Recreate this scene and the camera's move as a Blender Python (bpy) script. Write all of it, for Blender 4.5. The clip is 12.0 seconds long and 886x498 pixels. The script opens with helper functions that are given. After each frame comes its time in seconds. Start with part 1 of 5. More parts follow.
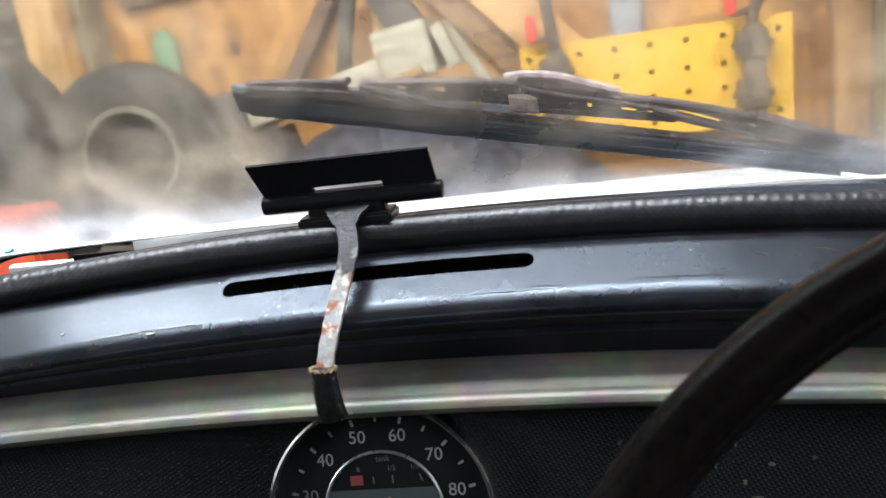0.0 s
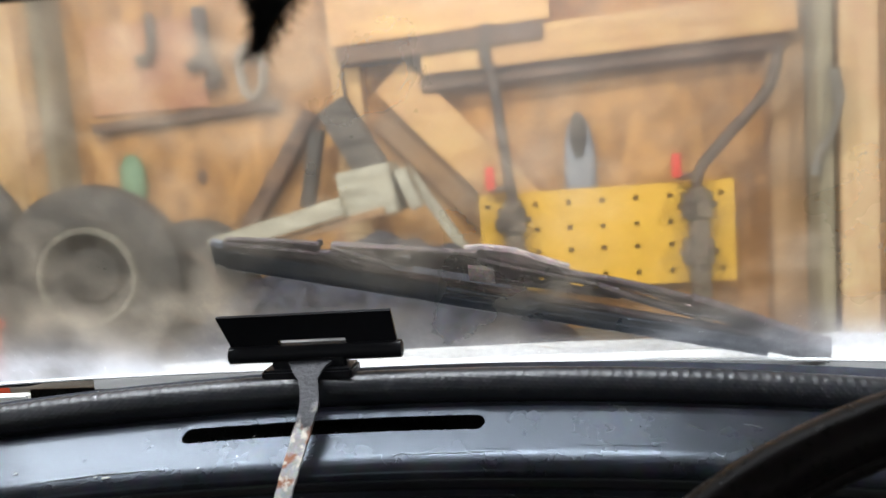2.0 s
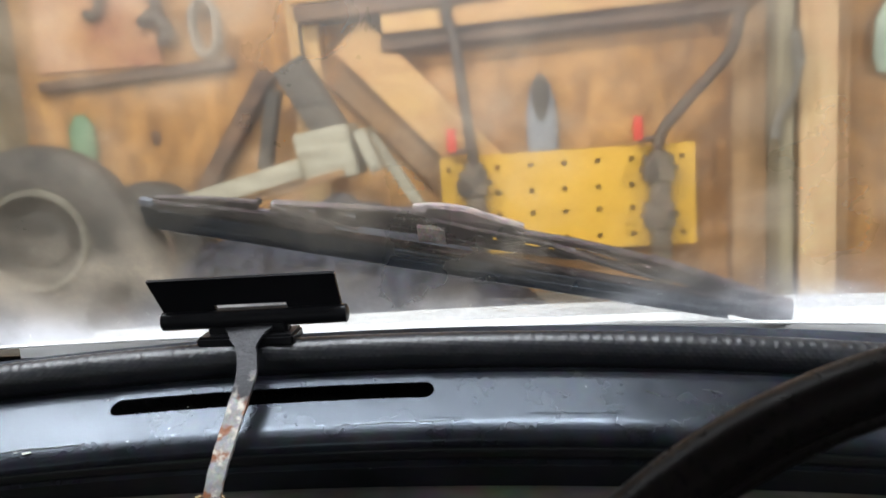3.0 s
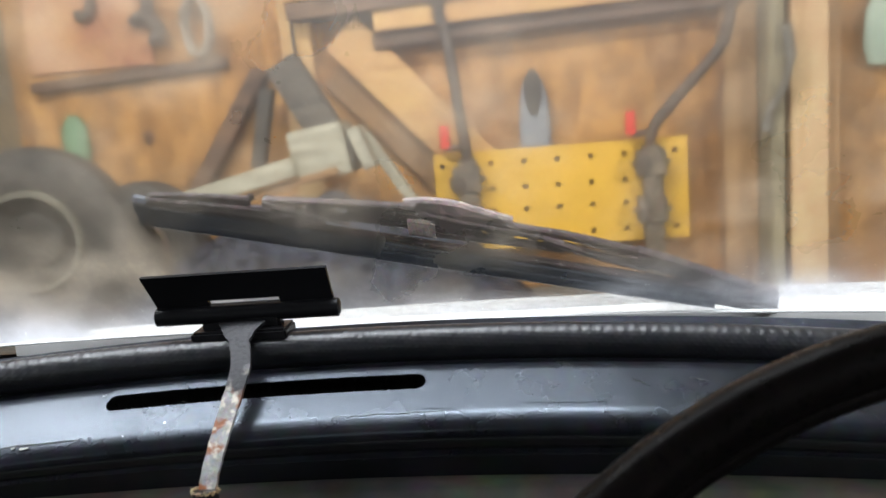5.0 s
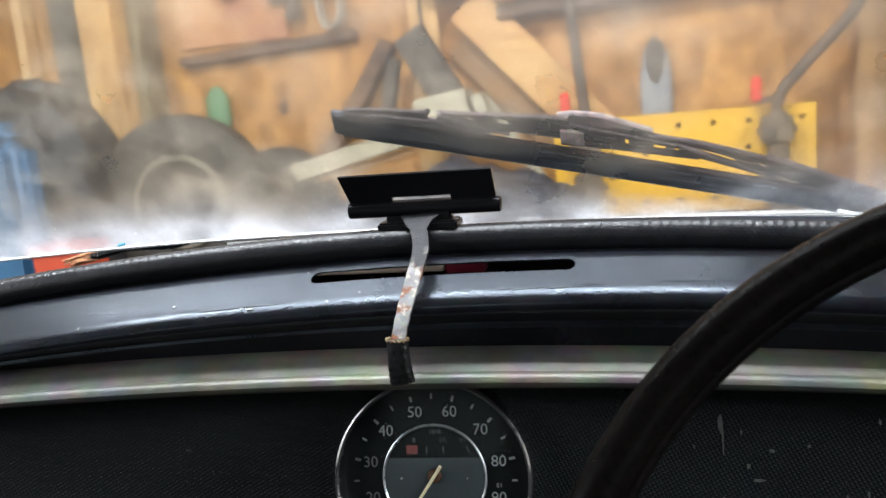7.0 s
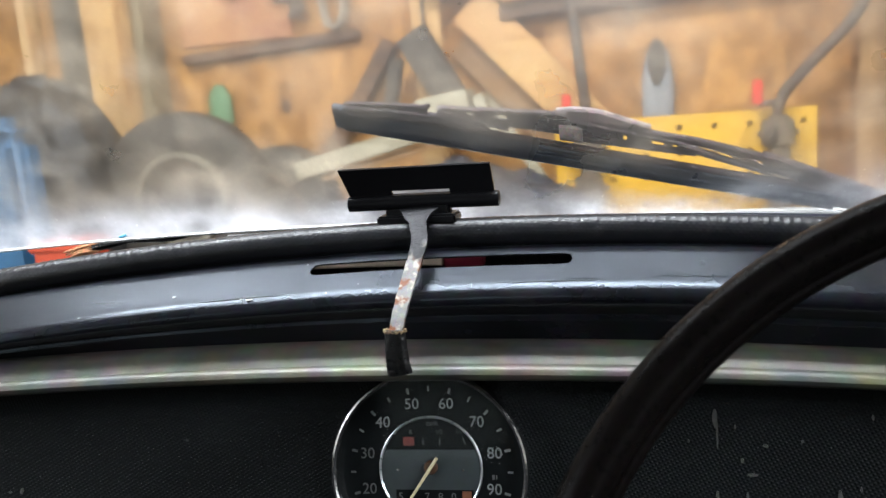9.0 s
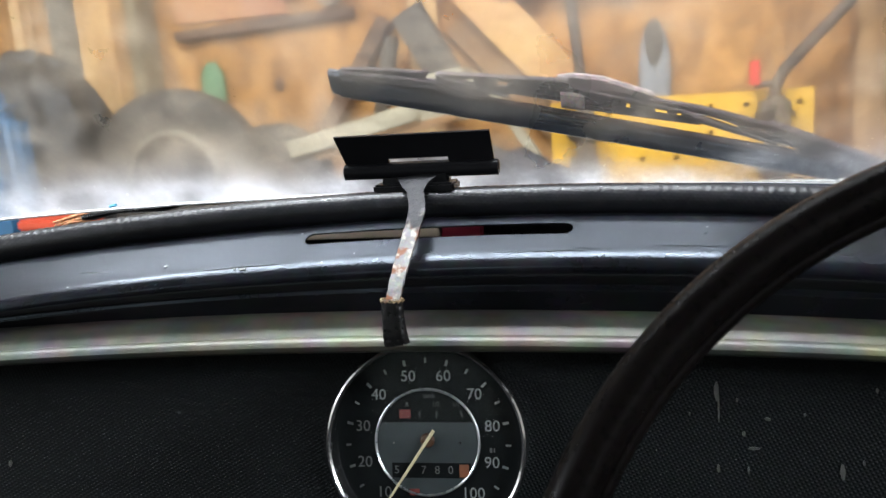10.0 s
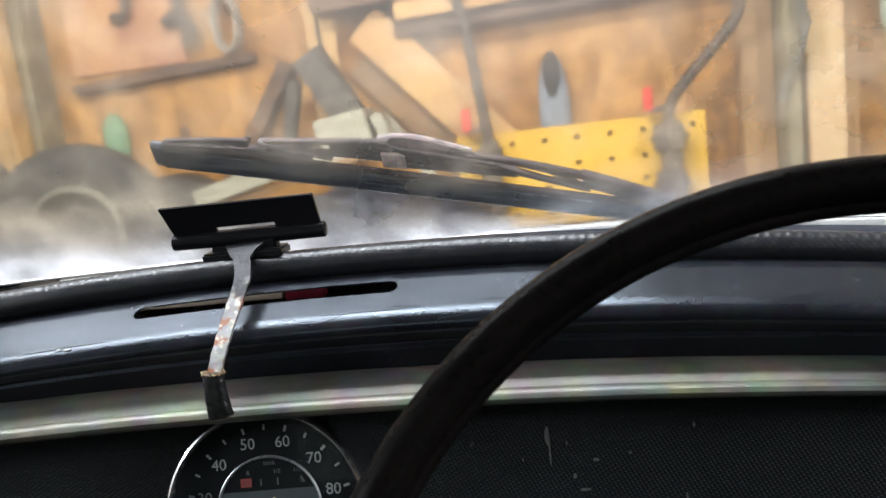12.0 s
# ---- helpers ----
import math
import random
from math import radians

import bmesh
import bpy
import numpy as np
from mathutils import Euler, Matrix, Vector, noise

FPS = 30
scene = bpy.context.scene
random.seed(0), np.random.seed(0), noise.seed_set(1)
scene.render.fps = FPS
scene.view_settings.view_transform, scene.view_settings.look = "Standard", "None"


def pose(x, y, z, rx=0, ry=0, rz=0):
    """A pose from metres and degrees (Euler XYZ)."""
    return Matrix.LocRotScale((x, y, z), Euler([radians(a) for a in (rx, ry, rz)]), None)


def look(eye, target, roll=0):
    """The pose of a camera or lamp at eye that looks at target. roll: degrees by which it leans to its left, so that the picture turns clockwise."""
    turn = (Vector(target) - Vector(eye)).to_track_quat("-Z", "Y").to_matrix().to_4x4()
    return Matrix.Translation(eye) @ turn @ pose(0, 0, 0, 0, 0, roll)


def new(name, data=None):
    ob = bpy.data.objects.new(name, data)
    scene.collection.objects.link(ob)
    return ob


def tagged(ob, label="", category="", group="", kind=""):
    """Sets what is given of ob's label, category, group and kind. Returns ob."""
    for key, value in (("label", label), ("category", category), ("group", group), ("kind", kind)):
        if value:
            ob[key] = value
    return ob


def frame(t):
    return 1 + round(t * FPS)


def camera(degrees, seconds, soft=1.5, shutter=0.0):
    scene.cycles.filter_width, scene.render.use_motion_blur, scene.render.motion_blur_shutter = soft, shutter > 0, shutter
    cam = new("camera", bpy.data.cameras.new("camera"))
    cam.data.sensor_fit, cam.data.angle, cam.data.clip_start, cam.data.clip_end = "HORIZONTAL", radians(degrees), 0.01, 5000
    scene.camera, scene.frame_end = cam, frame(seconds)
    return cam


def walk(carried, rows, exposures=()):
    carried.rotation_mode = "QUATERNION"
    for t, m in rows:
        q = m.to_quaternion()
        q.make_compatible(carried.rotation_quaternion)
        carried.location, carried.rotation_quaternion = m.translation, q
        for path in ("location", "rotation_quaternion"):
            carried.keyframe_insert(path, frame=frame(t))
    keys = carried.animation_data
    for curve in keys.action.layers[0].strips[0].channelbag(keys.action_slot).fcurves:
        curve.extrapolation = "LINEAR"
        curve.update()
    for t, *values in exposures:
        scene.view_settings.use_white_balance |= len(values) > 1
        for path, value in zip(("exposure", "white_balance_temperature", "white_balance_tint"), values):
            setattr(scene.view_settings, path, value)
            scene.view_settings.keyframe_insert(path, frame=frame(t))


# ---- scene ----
cam = camera(58.1, 12.0)
cam.data.dof.use_dof, cam.data.dof.focus_distance, cam.data.dof.aperture_fstop = True, 0.46, 14.0
PATH = [
    (0, (0.033, 0.052, 1.205), (-0.414, 1.921, 0.652), -8.4),
    (0.5, (0.042, 0.018, 1.222), (-0.355, 1.935, 0.813), -6.7),
    (1, (0.038, -0.022, 1.227), (-0.339, 1.921, 0.943), -4.6),
    (1.5, (0.038, -0.022, 1.233), (-0.317, 1.934, 1.015), -4.2),
    (2, (0.036, 0.03, 1.224), (-0.275, 1.991, 0.983), -4.4),
    (2.5, (0.039, 0.056, 1.216), (-0.212, 2.016, 0.904), -4.4),
    (3, (0.04, 0.053, 1.218), (-0.186, 2.012, 0.882), -4.1),
    (5, (0.043, 0.048, 1.217), (-0.172, 2.007, 0.873), -4.7),
    (5.5, (0.042, 0.053, 1.211), (-0.167, 2.01, 0.854), -4.5),
    (6, (0.05, 0.042, 1.214), (-0.207, 1.993, 0.856), -5.6),
    (6.5, (0.04, 0.007, 1.2), (-0.364, 1.931, 0.837), -6.2),
    (7, (0.028, -0.03, 1.189), (-0.459, 1.874, 0.82), -5.1),
    (9, (0.03, -0.034, 1.185), (-0.459, 1.871, 0.82), -4.5),
    (9.5, (0.026, -0.031, 1.176), (-0.455, 1.871, 0.791), -4.4),
    (10, (0.025, -0.027, 1.176), (-0.449, 1.873, 0.768), -4.1),
    (10.5, (0.025, -0.027, 1.184), (-0.442, 1.876, 0.787), -4.1),
    (11, (0.026, -0.031, 1.199), (-0.439, 1.884, 0.86), -4.8),
    (11.5, (0.052, -0.028, 1.202), (-0.368, 1.903, 0.898), -5.9),
    (12, (0.086, -0.018, 1.187), (-0.229, 1.926, 0.84), -7.0),
]
walk(cam, [(t, look(eye, target, roll)) for t, eye, target, roll in PATH], exposures=[(0, 0.75), (0.5, 0.33), (1.4, 0.24), (6, 0.20), (7, 0.50), (9.5, 0.56), (11, 0.60), (12, 0.60)])

# ---- light: cool fluorescent battens, two under the garage ceiling ahead; unseen fill lamps, one high on each side wall, one behind ----
world = bpy.data.worlds.new("world")
scene.world = world
world.use_nodes = True
world.node_tree.nodes["Background"].inputs[0].default_value = (0.55, 0.65, 0.8, 1)
world.node_tree.nodes["Background"].inputs[1].default_value = 0.15


def window_light(x0, x1, z0, z1, y, watts):
    """Fill light set in an added, unseen window opening behind the car."""
    data = bpy.data.lights.new("rear_fill", "AREA")
    data.shape, data.size, data.size_y = "RECTANGLE", x1 - x0, z1 - z0
    data.energy, data.color = watts, (0.86, 1.0, 0.98)
    lamp = new("rear_fill", data)
    lamp.matrix_world = pose((x0 + x1) / 2, y, (z0 + z1) / 2, 90, 0, 0)
    return lamp


def strip_light(x, y, z, length, width, watts, turn=0.0):
    data = bpy.data.lights.new("fluorescent_light", "AREA")
    data.shape, data.size, data.size_y = "RECTANGLE", length, width
    data.energy, data.color = watts, (0.88, 0.93, 1.0)
    lamp = new("fluorescent_light", data)
    lamp.matrix_world = pose(x, y, z) @ pose(0, 0, 0, 0, turn, 0)
    return lamp


# unseen rear fill, added to lighten the cabin from behind
window_light(-2.20, -0.20, 1.15, 1.95, -3.22, 7)
strip_light(-0.45, 0.80, 2.40, 1.5, 0.50, 9)
strip_light(-0.45, 0.46, 2.40, 1.5, 0.11, 38)
# side-wall lamps are added out of view to brighten the cabin
strip_light(-2.60, -0.75, 2.05, 0.10, 1.5, 46, -70)
strip_light(2.20, -0.75, 2.05, 0.10, 1.5, 50, 70)


# ---- materials ----
def mat(name, base, rough=0.6, metal=0.0, vary=0.25, scale=20.0, bump=0.1, fine=200.0, spec=0.5, tint=None, coat=0.0, by_object=0.0, spread=0.12):
    """A procedural surface with variation at two scales, wear and fine relief."""
    m = bpy.data.materials.new(name)
    m.use_nodes = True
    nt = m.node_tree
    p = nt.nodes["Principled BSDF"]
    co = nt.nodes.new("ShaderNodeTexCoord")
    big = nt.nodes.new("ShaderNodeTexNoise")
    big.inputs["Scale"].default_value = scale
    big.inputs["Detail"].default_value = 6
    big.inputs["Roughness"].default_value = 0.65
    small = nt.nodes.new("ShaderNodeTexNoise")
    small.inputs["Scale"].default_value = fine
    small.inputs["Detail"].default_value = 3
    nt.links.new(co.outputs["Object"], big.inputs["Vector"])
    nt.links.new(co.outputs["Object"], small.inputs["Vector"])
    ramp = nt.nodes.new("ShaderNodeValToRGB")
    dark = [c * (1 - vary) for c in base]
    light = [min(1.0, c * (1 + vary)) for c in (tint or base)]
    ramp.color_ramp.elements[0].position, ramp.color_ramp.elements[0].color = 0.3, (*dark, 1)
    ramp.color_ramp.elements[1].position, ramp.color_ramp.elements[1].color = 0.7, (*light, 1)
    nt.links.new(big.outputs["Fac"], ramp.inputs["Fac"])
    mix = nt.nodes.new("ShaderNodeMix")
    mix.data_type, mix.blend_type = "RGBA", "OVERLAY"
    mix.inputs[0].default_value = min(0.6, vary)
    nt.links.new(ramp.outputs["Color"], mix.inputs[6])
    nt.links.new(small.outputs["Color"], mix.inputs[7])
    col = mix.outputs[2]
    if by_object:
        info = nt.nodes.new("ShaderNodeObjectInfo")
        hsv = nt.nodes.new("ShaderNodeHueSaturation")
        rng = nt.nodes.new("ShaderNodeMapRange")
        rng.inputs[3].default_value, rng.inputs[4].default_value = 1 - by_object, 1 + by_object
        nt.links.new(info.outputs["Random"], rng.inputs[0])
        nt.links.new(rng.outputs[0], hsv.inputs["Value"])
        nt.links.new(col, hsv.inputs["Color"])
        col = hsv.outputs[0]
    nt.links.new(col, p.inputs["Base Color"])
    rr = nt.nodes.new("ShaderNodeMapRange")
    rr.inputs[3].default_value, rr.inputs[4].default_value = max(0.03, rough - spread), min(1.0, rough + spread)
    nt.links.new(small.outputs["Fac"], rr.inputs[0])
    nt.links.new(rr.outputs[0], p.inputs["Roughness"])
    p.inputs["Metallic"].default_value = metal
    p.inputs["Specular IOR Level"].default_value = spec
    p.inputs["Coat Weight"].default_value = coat
    p.inputs["Coat Roughness"].default_value = 0.09
    if bump:
        b = nt.nodes.new("ShaderNodeBump")
        b.inputs["Strength"].default_value = bump
        b.inputs["Distance"].default_value = 0.002
        nt.links.new(small.outputs["Fac"], b.inputs["Height"])
        nt.links.new(b.outputs[0], p.inputs["Normal"])
    return m


def wood(name, light, dark, along="X", rough=0.75, by_object=0.12, stretch=9.0, scale=5.0, blotch=7.0):
    """Sawn timber: long grain, knots and soft stains."""
    m = bpy.data.materials.new(name)
    m.use_nodes = True
    nt = m.node_tree
    p = nt.nodes["Principled BSDF"]
    co = nt.nodes.new("ShaderNodeTexCoord")
    info = nt.nodes.new("ShaderNodeObjectInfo")
    shift = nt.nodes.new("ShaderNodeVectorMath")
    shift.operation = "MULTIPLY_ADD"
    mul = nt.nodes.new("ShaderNodeVectorMath")
    mul.operation = "SCALE"
    mul.inputs[0].default_value = (7.3, 3.1, 5.7)
    nt.links.new(info.outputs["Random"], mul.inputs["Scale"])
    shift.inputs[1].default_value = {"X": (1, stretch, stretch), "Y": (stretch, 1, stretch), "Z": (stretch, stretch, 1)}[along]
    nt.links.new(co.outputs["Object"], shift.inputs[0])
    nt.links.new(mul.outputs[0], shift.inputs[2])
    grain = nt.nodes.new("ShaderNodeTexNoise")
    grain.inputs["Scale"].default_value = scale
    grain.inputs["Detail"].default_value = 8
    grain.inputs["Distortion"].default_value = 0.6
    nt.links.new(shift.outputs[0], grain.inputs["Vector"])
    blot = nt.nodes.new("ShaderNodeTexNoise")
    blot.inputs["Scale"].default_value = blotch
    blot.inputs["Detail"].default_value = 9
    blot.inputs["Roughness"].default_value = 0.7
    nt.links.new(co.outputs["Object"], blot.inputs["Vector"])
    ramp = nt.nodes.new("ShaderNodeValToRGB")
    ramp.color_ramp.elements[0].position, ramp.color_ramp.elements[0].color = 0.3, (*dark, 1)
    ramp.color_ramp.elements[1].position, ramp.color_ramp.elements[1].color = 0.62, (*light, 1)
    nt.links.new(grain.outputs["Fac"], ramp.inputs["Fac"])
    mix = nt.nodes.new("ShaderNodeMix")
    mix.data_type, mix.blend_type = "RGBA", "OVERLAY"
    mix.inputs[0].default_value = 0.8
    nt.links.new(blot.outputs["Fac"], mix.inputs[7])
    nt.links.new(ramp.outputs["Color"], mix.inputs[6])
    hsv = nt.nodes.new("ShaderNodeHueSaturation")
    rng = nt.nodes.new("ShaderNodeMapRange")
    rng.inputs[3].default_value, rng.inputs[4].default_value = 1 - by_object, 1 + by_object
    nt.links.new(info.outputs["Random"], rng.inputs[0])
    nt.links.new(rng.outputs[0], hsv.inputs["Value"])
    nt.links.new(mix.outputs[2], hsv.inputs["Color"])
    nt.links.new(hsv.outputs[0], p.inputs["Base Color"])
    p.inputs["Roughness"].default_value = rough
    b = nt.nodes.new("ShaderNodeBump")
    b.inputs["Strength"].default_value = 0.25
    b.inputs["Distance"].default_value = 0.003
    nt.links.new(grain.outputs["Fac"], b.inputs["Height"])
    nt.links.new(b.outputs[0], p.inputs["Normal"])
    return m


def woven(name, base, rough, pitch, strength, turn=0.0, spec=0.5):
    """Embossed vinyl: a fine diagonal weave pressed into the skin."""
    m = mat(name, base, rough, vary=0.3, scale=9, bump=0, spec=spec)
    nt = m.node_tree
    p = nt.nodes["Principled BSDF"]
    co = nt.nodes.new("ShaderNodeTexCoord")
    mp = nt.nodes.new("ShaderNodeMapping")
    mp.inputs["Rotation"].default_value = (0, radians(turn), 0)
    nt.links.new(co.outputs["Object"], mp.inputs["Vector"])
    heights = []
    for axis in ("X", "Z"):
        w = nt.nodes.new("ShaderNodeTexWave")
        w.bands_direction = axis
        w.inputs["Scale"].default_value = 1.0 / pitch / 3.18
        w.inputs["Distortion"].default_value = 0.4
        nt.links.new(mp.outputs[0], w.inputs["Vector"])
        heights.append(w)
    add = nt.nodes.new("ShaderNodeMath")
    add.operation = "MULTIPLY"
    nt.links.new(heights[0].outputs["Fac"], add.inputs[0])
    nt.links.new(heights[1].outputs["Fac"], add.inputs[1])
    b = nt.nodes.new("ShaderNodeBump")
    b.inputs["Strength"].default_value = strength
    b.inputs["Distance"].default_value = 0.0006
    nt.links.new(add.outputs[0], b.inputs["Height"])
    nt.links.new(b.outputs[0], p.inputs["Normal"])
    return m


def screen_glass(name):
    """A grimy clear screen: glass, a pale film of road dirt that thickens towards the lower edge, wiped smears and specks."""
    m = bpy.data.materials.new(name)
    m.use_nodes = True
    nt = m.node_tree
    nt.nodes.remove(nt.nodes["Principled BSDF"])
    out = nt.nodes["Material Output"]
    co = nt.nodes.new("ShaderNodeTexCoord")

    def math_(op, a, b=None, clamp=False):
        n = nt.nodes.new("ShaderNodeMath")
        n.operation, n.use_clamp = op, clamp
        for i, v in enumerate((a, b)):
            if v is None:
                continue
            if hasattr(v, "is_linked"):
                nt.links.new(v, n.inputs[i])
            else:
                n.inputs[i].default_value = v
        return n.outputs[0]

    def noise_(scale, detail, stretch=(1, 1, 1), turn=0.0):
        mp = nt.nodes.new("ShaderNodeMapping")
        mp.inputs["Scale"].default_value = stretch
        mp.inputs["Rotation"].default_value = (0, radians(turn), 0)
        nt.links.new(co.outputs["Object"], mp.inputs["Vector"])
        n = nt.nodes.new("ShaderNodeTexNoise")
        n.inputs["Scale"].default_value = scale
        n.inputs["Detail"].default_value = detail
        nt.links.new(mp.outputs[0], n.inputs["Vector"])
        return n.outputs["Fac"]

    sep = nt.nodes.new("ShaderNodeSeparateXYZ")
    nt.links.new(co.outputs["Object"], sep.inputs[0])
    low = nt.nodes.new("ShaderNodeMapRange")
    low.interpolation_type = "SMOOTHERSTEP"
    low.inputs[1].default_value, low.inputs[2].default_value = 1.153, 1.112
    low.inputs[3].default_value, low.inputs[4].default_value = 0.0, 1.0
    wisp = nt.nodes.new("ShaderNodeTexNoise")
    wisp.inputs["Scale"].default_value, wisp.inputs["Detail"].default_value, wisp.inputs["Distortion"].default_value = 19.0, 10, 0.7
    nt.links.new(co.outputs["Object"], wisp.inputs["Vector"])
    smoky = nt.nodes.new("ShaderNodeMapRange")
    smoky.interpolation_type = "SMOOTHSTEP"
    smoky.inputs[1].default_value, smoky.inputs[2].default_value = 0.46, 0.72
    nt.links.new(wisp.outputs["Fac"], smoky.inputs[0])
    wob = math_("MULTIPLY_ADD", noise_(9, 4), -0.05)
    wob.node.inputs[2].default_value = 0.025
    nt.links.new(math_("ADD", sep.outputs["Z"], wob), low.inputs[0])
    foot = nt.nodes.new("ShaderNodeMapRange")
    foot.interpolation_type = "SMOOTHERSTEP"
    foot.inputs[1].default_value, foot.inputs[2].default_value = 1.133, 1.113
    nt.links.new(math_("ADD", sep.outputs["Z"], math_("MULTIPLY", wob, 0.25)), foot.inputs[0])
    cloud = noise_(11, 6)
    streak = noise_(16, 4, (1, 1, 0.12), 12)
    smear = noise_(14, 5, (0.25, 1, 1), 25)
    dx, dz = math_("SUBTRACT", sep.outputs["X"], 0.16), math_("MULTIPLY", math_("SUBTRACT", sep.outputs["Z"], 1.10), 1.08)
    reach = math_("SQRT", math_("ADD", math_("MULTIPLY", dx, dx), math_("MULTIPLY", dz, dz)))
    swept = nt.nodes.new("ShaderNodeMapRange")
    swept.interpolation_type = "SMOOTHSTEP"
    swept.inputs[1].default_value, swept.inputs[2].default_value = 0.318, 0.332
    swept.inputs[3].default_value, swept.inputs[4].default_value = 0.62, 0.80
    nt.links.new(reach, swept.inputs[0])
    film = math_("MULTIPLY", math_("ADD", math_("MULTIPLY", math_("MULTIPLY", cloud, streak), 0.26), 0.048), swept.outputs[0])
    thick = math_("MULTIPLY", low.outputs[0], math_("ADD", math_("MULTIPLY", math_("MULTIPLY", smear, cloud), 0.55), 0.08))
    patch = nt.nodes.new("ShaderNodeMapRange")
    patch.inputs[1].default_value, patch.inputs[2].default_value = 0.38, 0.62
    patch.inputs[3].default_value, patch.inputs[4].default_value = 0.42, 1.65
    nt.links.new(noise_(40, 9, (0.7, 1, 1), 30), patch.inputs[0])
    mottle = patch.outputs[0]
    # faint arcs left by the blade, round its pivot, broken up along their length
    polar = nt.nodes.new("ShaderNodeCombineXYZ")
    nt.links.new(math_("MULTIPLY", reach, 150.0), polar.inputs[0])
    nt.links.new(math_("MULTIPLY", math_("ARCTAN2", dz, dx), 2.2), polar.inputs[1])
    arcs = nt.nodes.new("ShaderNodeTexNoise")
    arcs.inputs["Scale"].default_value, arcs.inputs["Detail"].default_value = 1.0, 3
    nt.links.new(polar.outputs[0], arcs.inputs["Vector"])
    wiped = nt.nodes.new("ShaderNodeMapRange")
    wiped.inputs[1].default_value, wiped.inputs[2].default_value = 0.50, 0.80
    nt.links.new(arcs.outputs["Fac"], wiped.inputs[0])
    drip = nt.nodes.new("ShaderNodeMapRange")
    drip.inputs[1].default_value, drip.inputs[2].default_value = 0.68, 0.76
    nt.links.new(noise_(120, 2, (1, 1, 0.07), 4), drip.inputs[0])
    scratch = math_("ADD", math_("MULTIPLY", wiped.outputs[0], 0.55), math_("MULTIPLY", drip.outputs[0], math_("MULTIPLY", cloud, 0.5)))
    u = math_("MINIMUM", math_("ADD", sep.outputs["X"], 0.13), 0.0)
    v = math_("MAXIMUM", math_("ADD", sep.outputs["X"], 0.04), 0.0)
    sill = math_("SUBTRACT", math_("SUBTRACT", 1.1120, math_("MULTIPLY", math_("MULTIPLY", u, u), 0.105)), math_("MULTIPLY", math_("MULTIPLY", v, v), 0.13))
    over = math_("ADD", math_("SUBTRACT", sep.outputs["Z"], sill), math_("MULTIPLY", wob, 0.45))
    settled = nt.nodes.new("ShaderNodeMapRange")
    settled.interpolation_type = "SMOOTHSTEP"
    settled.inputs[1].default_value, settled.inputs[2].default_value = 0.056, 0.003
    nt.links.new(over, settled.inputs[0])
    leftward = nt.nodes.new("ShaderNodeMapRange")
    leftward.interpolation_type = "SMOOTHSTEP"
    leftward.inputs[1].default_value, leftward.inputs[2].default_value = -0.12, -0.24
    nt.links.new(sep.outputs["X"], leftward.inputs[0])
    rightward = nt.nodes.new("ShaderNodeMapRange")
    rightward.interpolation_type = "SMOOTHSTEP"
    rightward.inputs[1].default_value, rightward.inputs[2].default_value = 0.085, 0.150
    nt.links.new(sep.outputs["X"], rightward.inputs[0])
    dust = math_("MULTIPLY", settled.outputs[0], math_("ADD", math_("MULTIPLY", leftward.outputs[0], 0.42), math_("MULTIPLY", rightward.outputs[0], 0.15)))
    clumps = nt.nodes.new("ShaderNodeMapRange")
    clumps.inputs[1].default_value, clumps.inputs[2].default_value = 0.36, 0.66
    clumps.inputs[3].default_value, clumps.inputs[4].default_value = 0.45, 1.35
    nt.links.new(noise_(48, 8), clumps.inputs[0])
    dust = math_("MULTIPLY", math_("MULTIPLY", dust, clumps.outputs[0]), math_("ADD", math_("MULTIPLY", smear, 1.3), 0.25))
    speck = nt.nodes.new("ShaderNodeMapRange")
    speck.inputs[1].default_value, speck.inputs[2].default_value = 0.70, 0.78
    nt.links.new(noise_(330, 2), speck.inputs[0])
    far = nt.nodes.new("ShaderNodeMapRange")
    far.interpolation_type = "SMOOTHSTEP"
    far.inputs[1].default_value, far.inputs[2].default_value = 0.12, 0.30
    far.inputs[4].default_value = 0.10
    nt.links.new(sep.outputs["X"], far.inputs[0])
    film = math_("ADD", math_("ADD", film, far.outputs[0]), math_("MULTIPLY", smoky.outputs[0], 0.16))
    spots = math_("MULTIPLY", speck.outputs[0], math_("ADD", math_("MULTIPLY", low.outputs[0], 0.5), 0.05))
    under = nt.nodes.new("ShaderNodeMapRange")
    under.interpolation_type = "SMOOTHSTEP"
    under.inputs[1].default_value, under.inputs[2].default_value = -0.002, 0.022
    nt.links.new(math_("SUBTRACT", math_("MAXIMUM", math_("SUBTRACT", 1.1365, math_("MULTIPLY", sep.outputs["X"], 0.233)), 1.127), math_("ADD", sep.outputs["Z"], math_("MULTIPLY", wob, 0.4))), under.inputs[0])
    ends = nt.nodes.new("ShaderNodeMapRange")
    ends.interpolation_type = "SMOOTHSTEP"
    ends.inputs[1].default_value, ends.inputs[2].default_value = 0.13, -0.02
    nt.links.new(sep.outputs["X"], ends.inputs[0])
    keep = nt.nodes.new("ShaderNodeMapRange")
    keep.interpolation_type = "SMOOTHSTEP"
    keep.inputs[1].default_value, keep.inputs[2].default_value = -0.22, -0.14
    keep.inputs[3].default_value = 0.2
    nt.links.new(sep.outputs["X"], keep.inputs[0])
    thick = math_("MULTIPLY", math_("MULTIPLY", math_("MULTIPLY", thick, swept.outputs[0]), ends.outputs[0]), math_("SUBTRACT", 0.62, math_("MULTIPLY", keep.outputs[0], 0.45)))
    pale = nt.nodes.new("ShaderNodeMapRange")
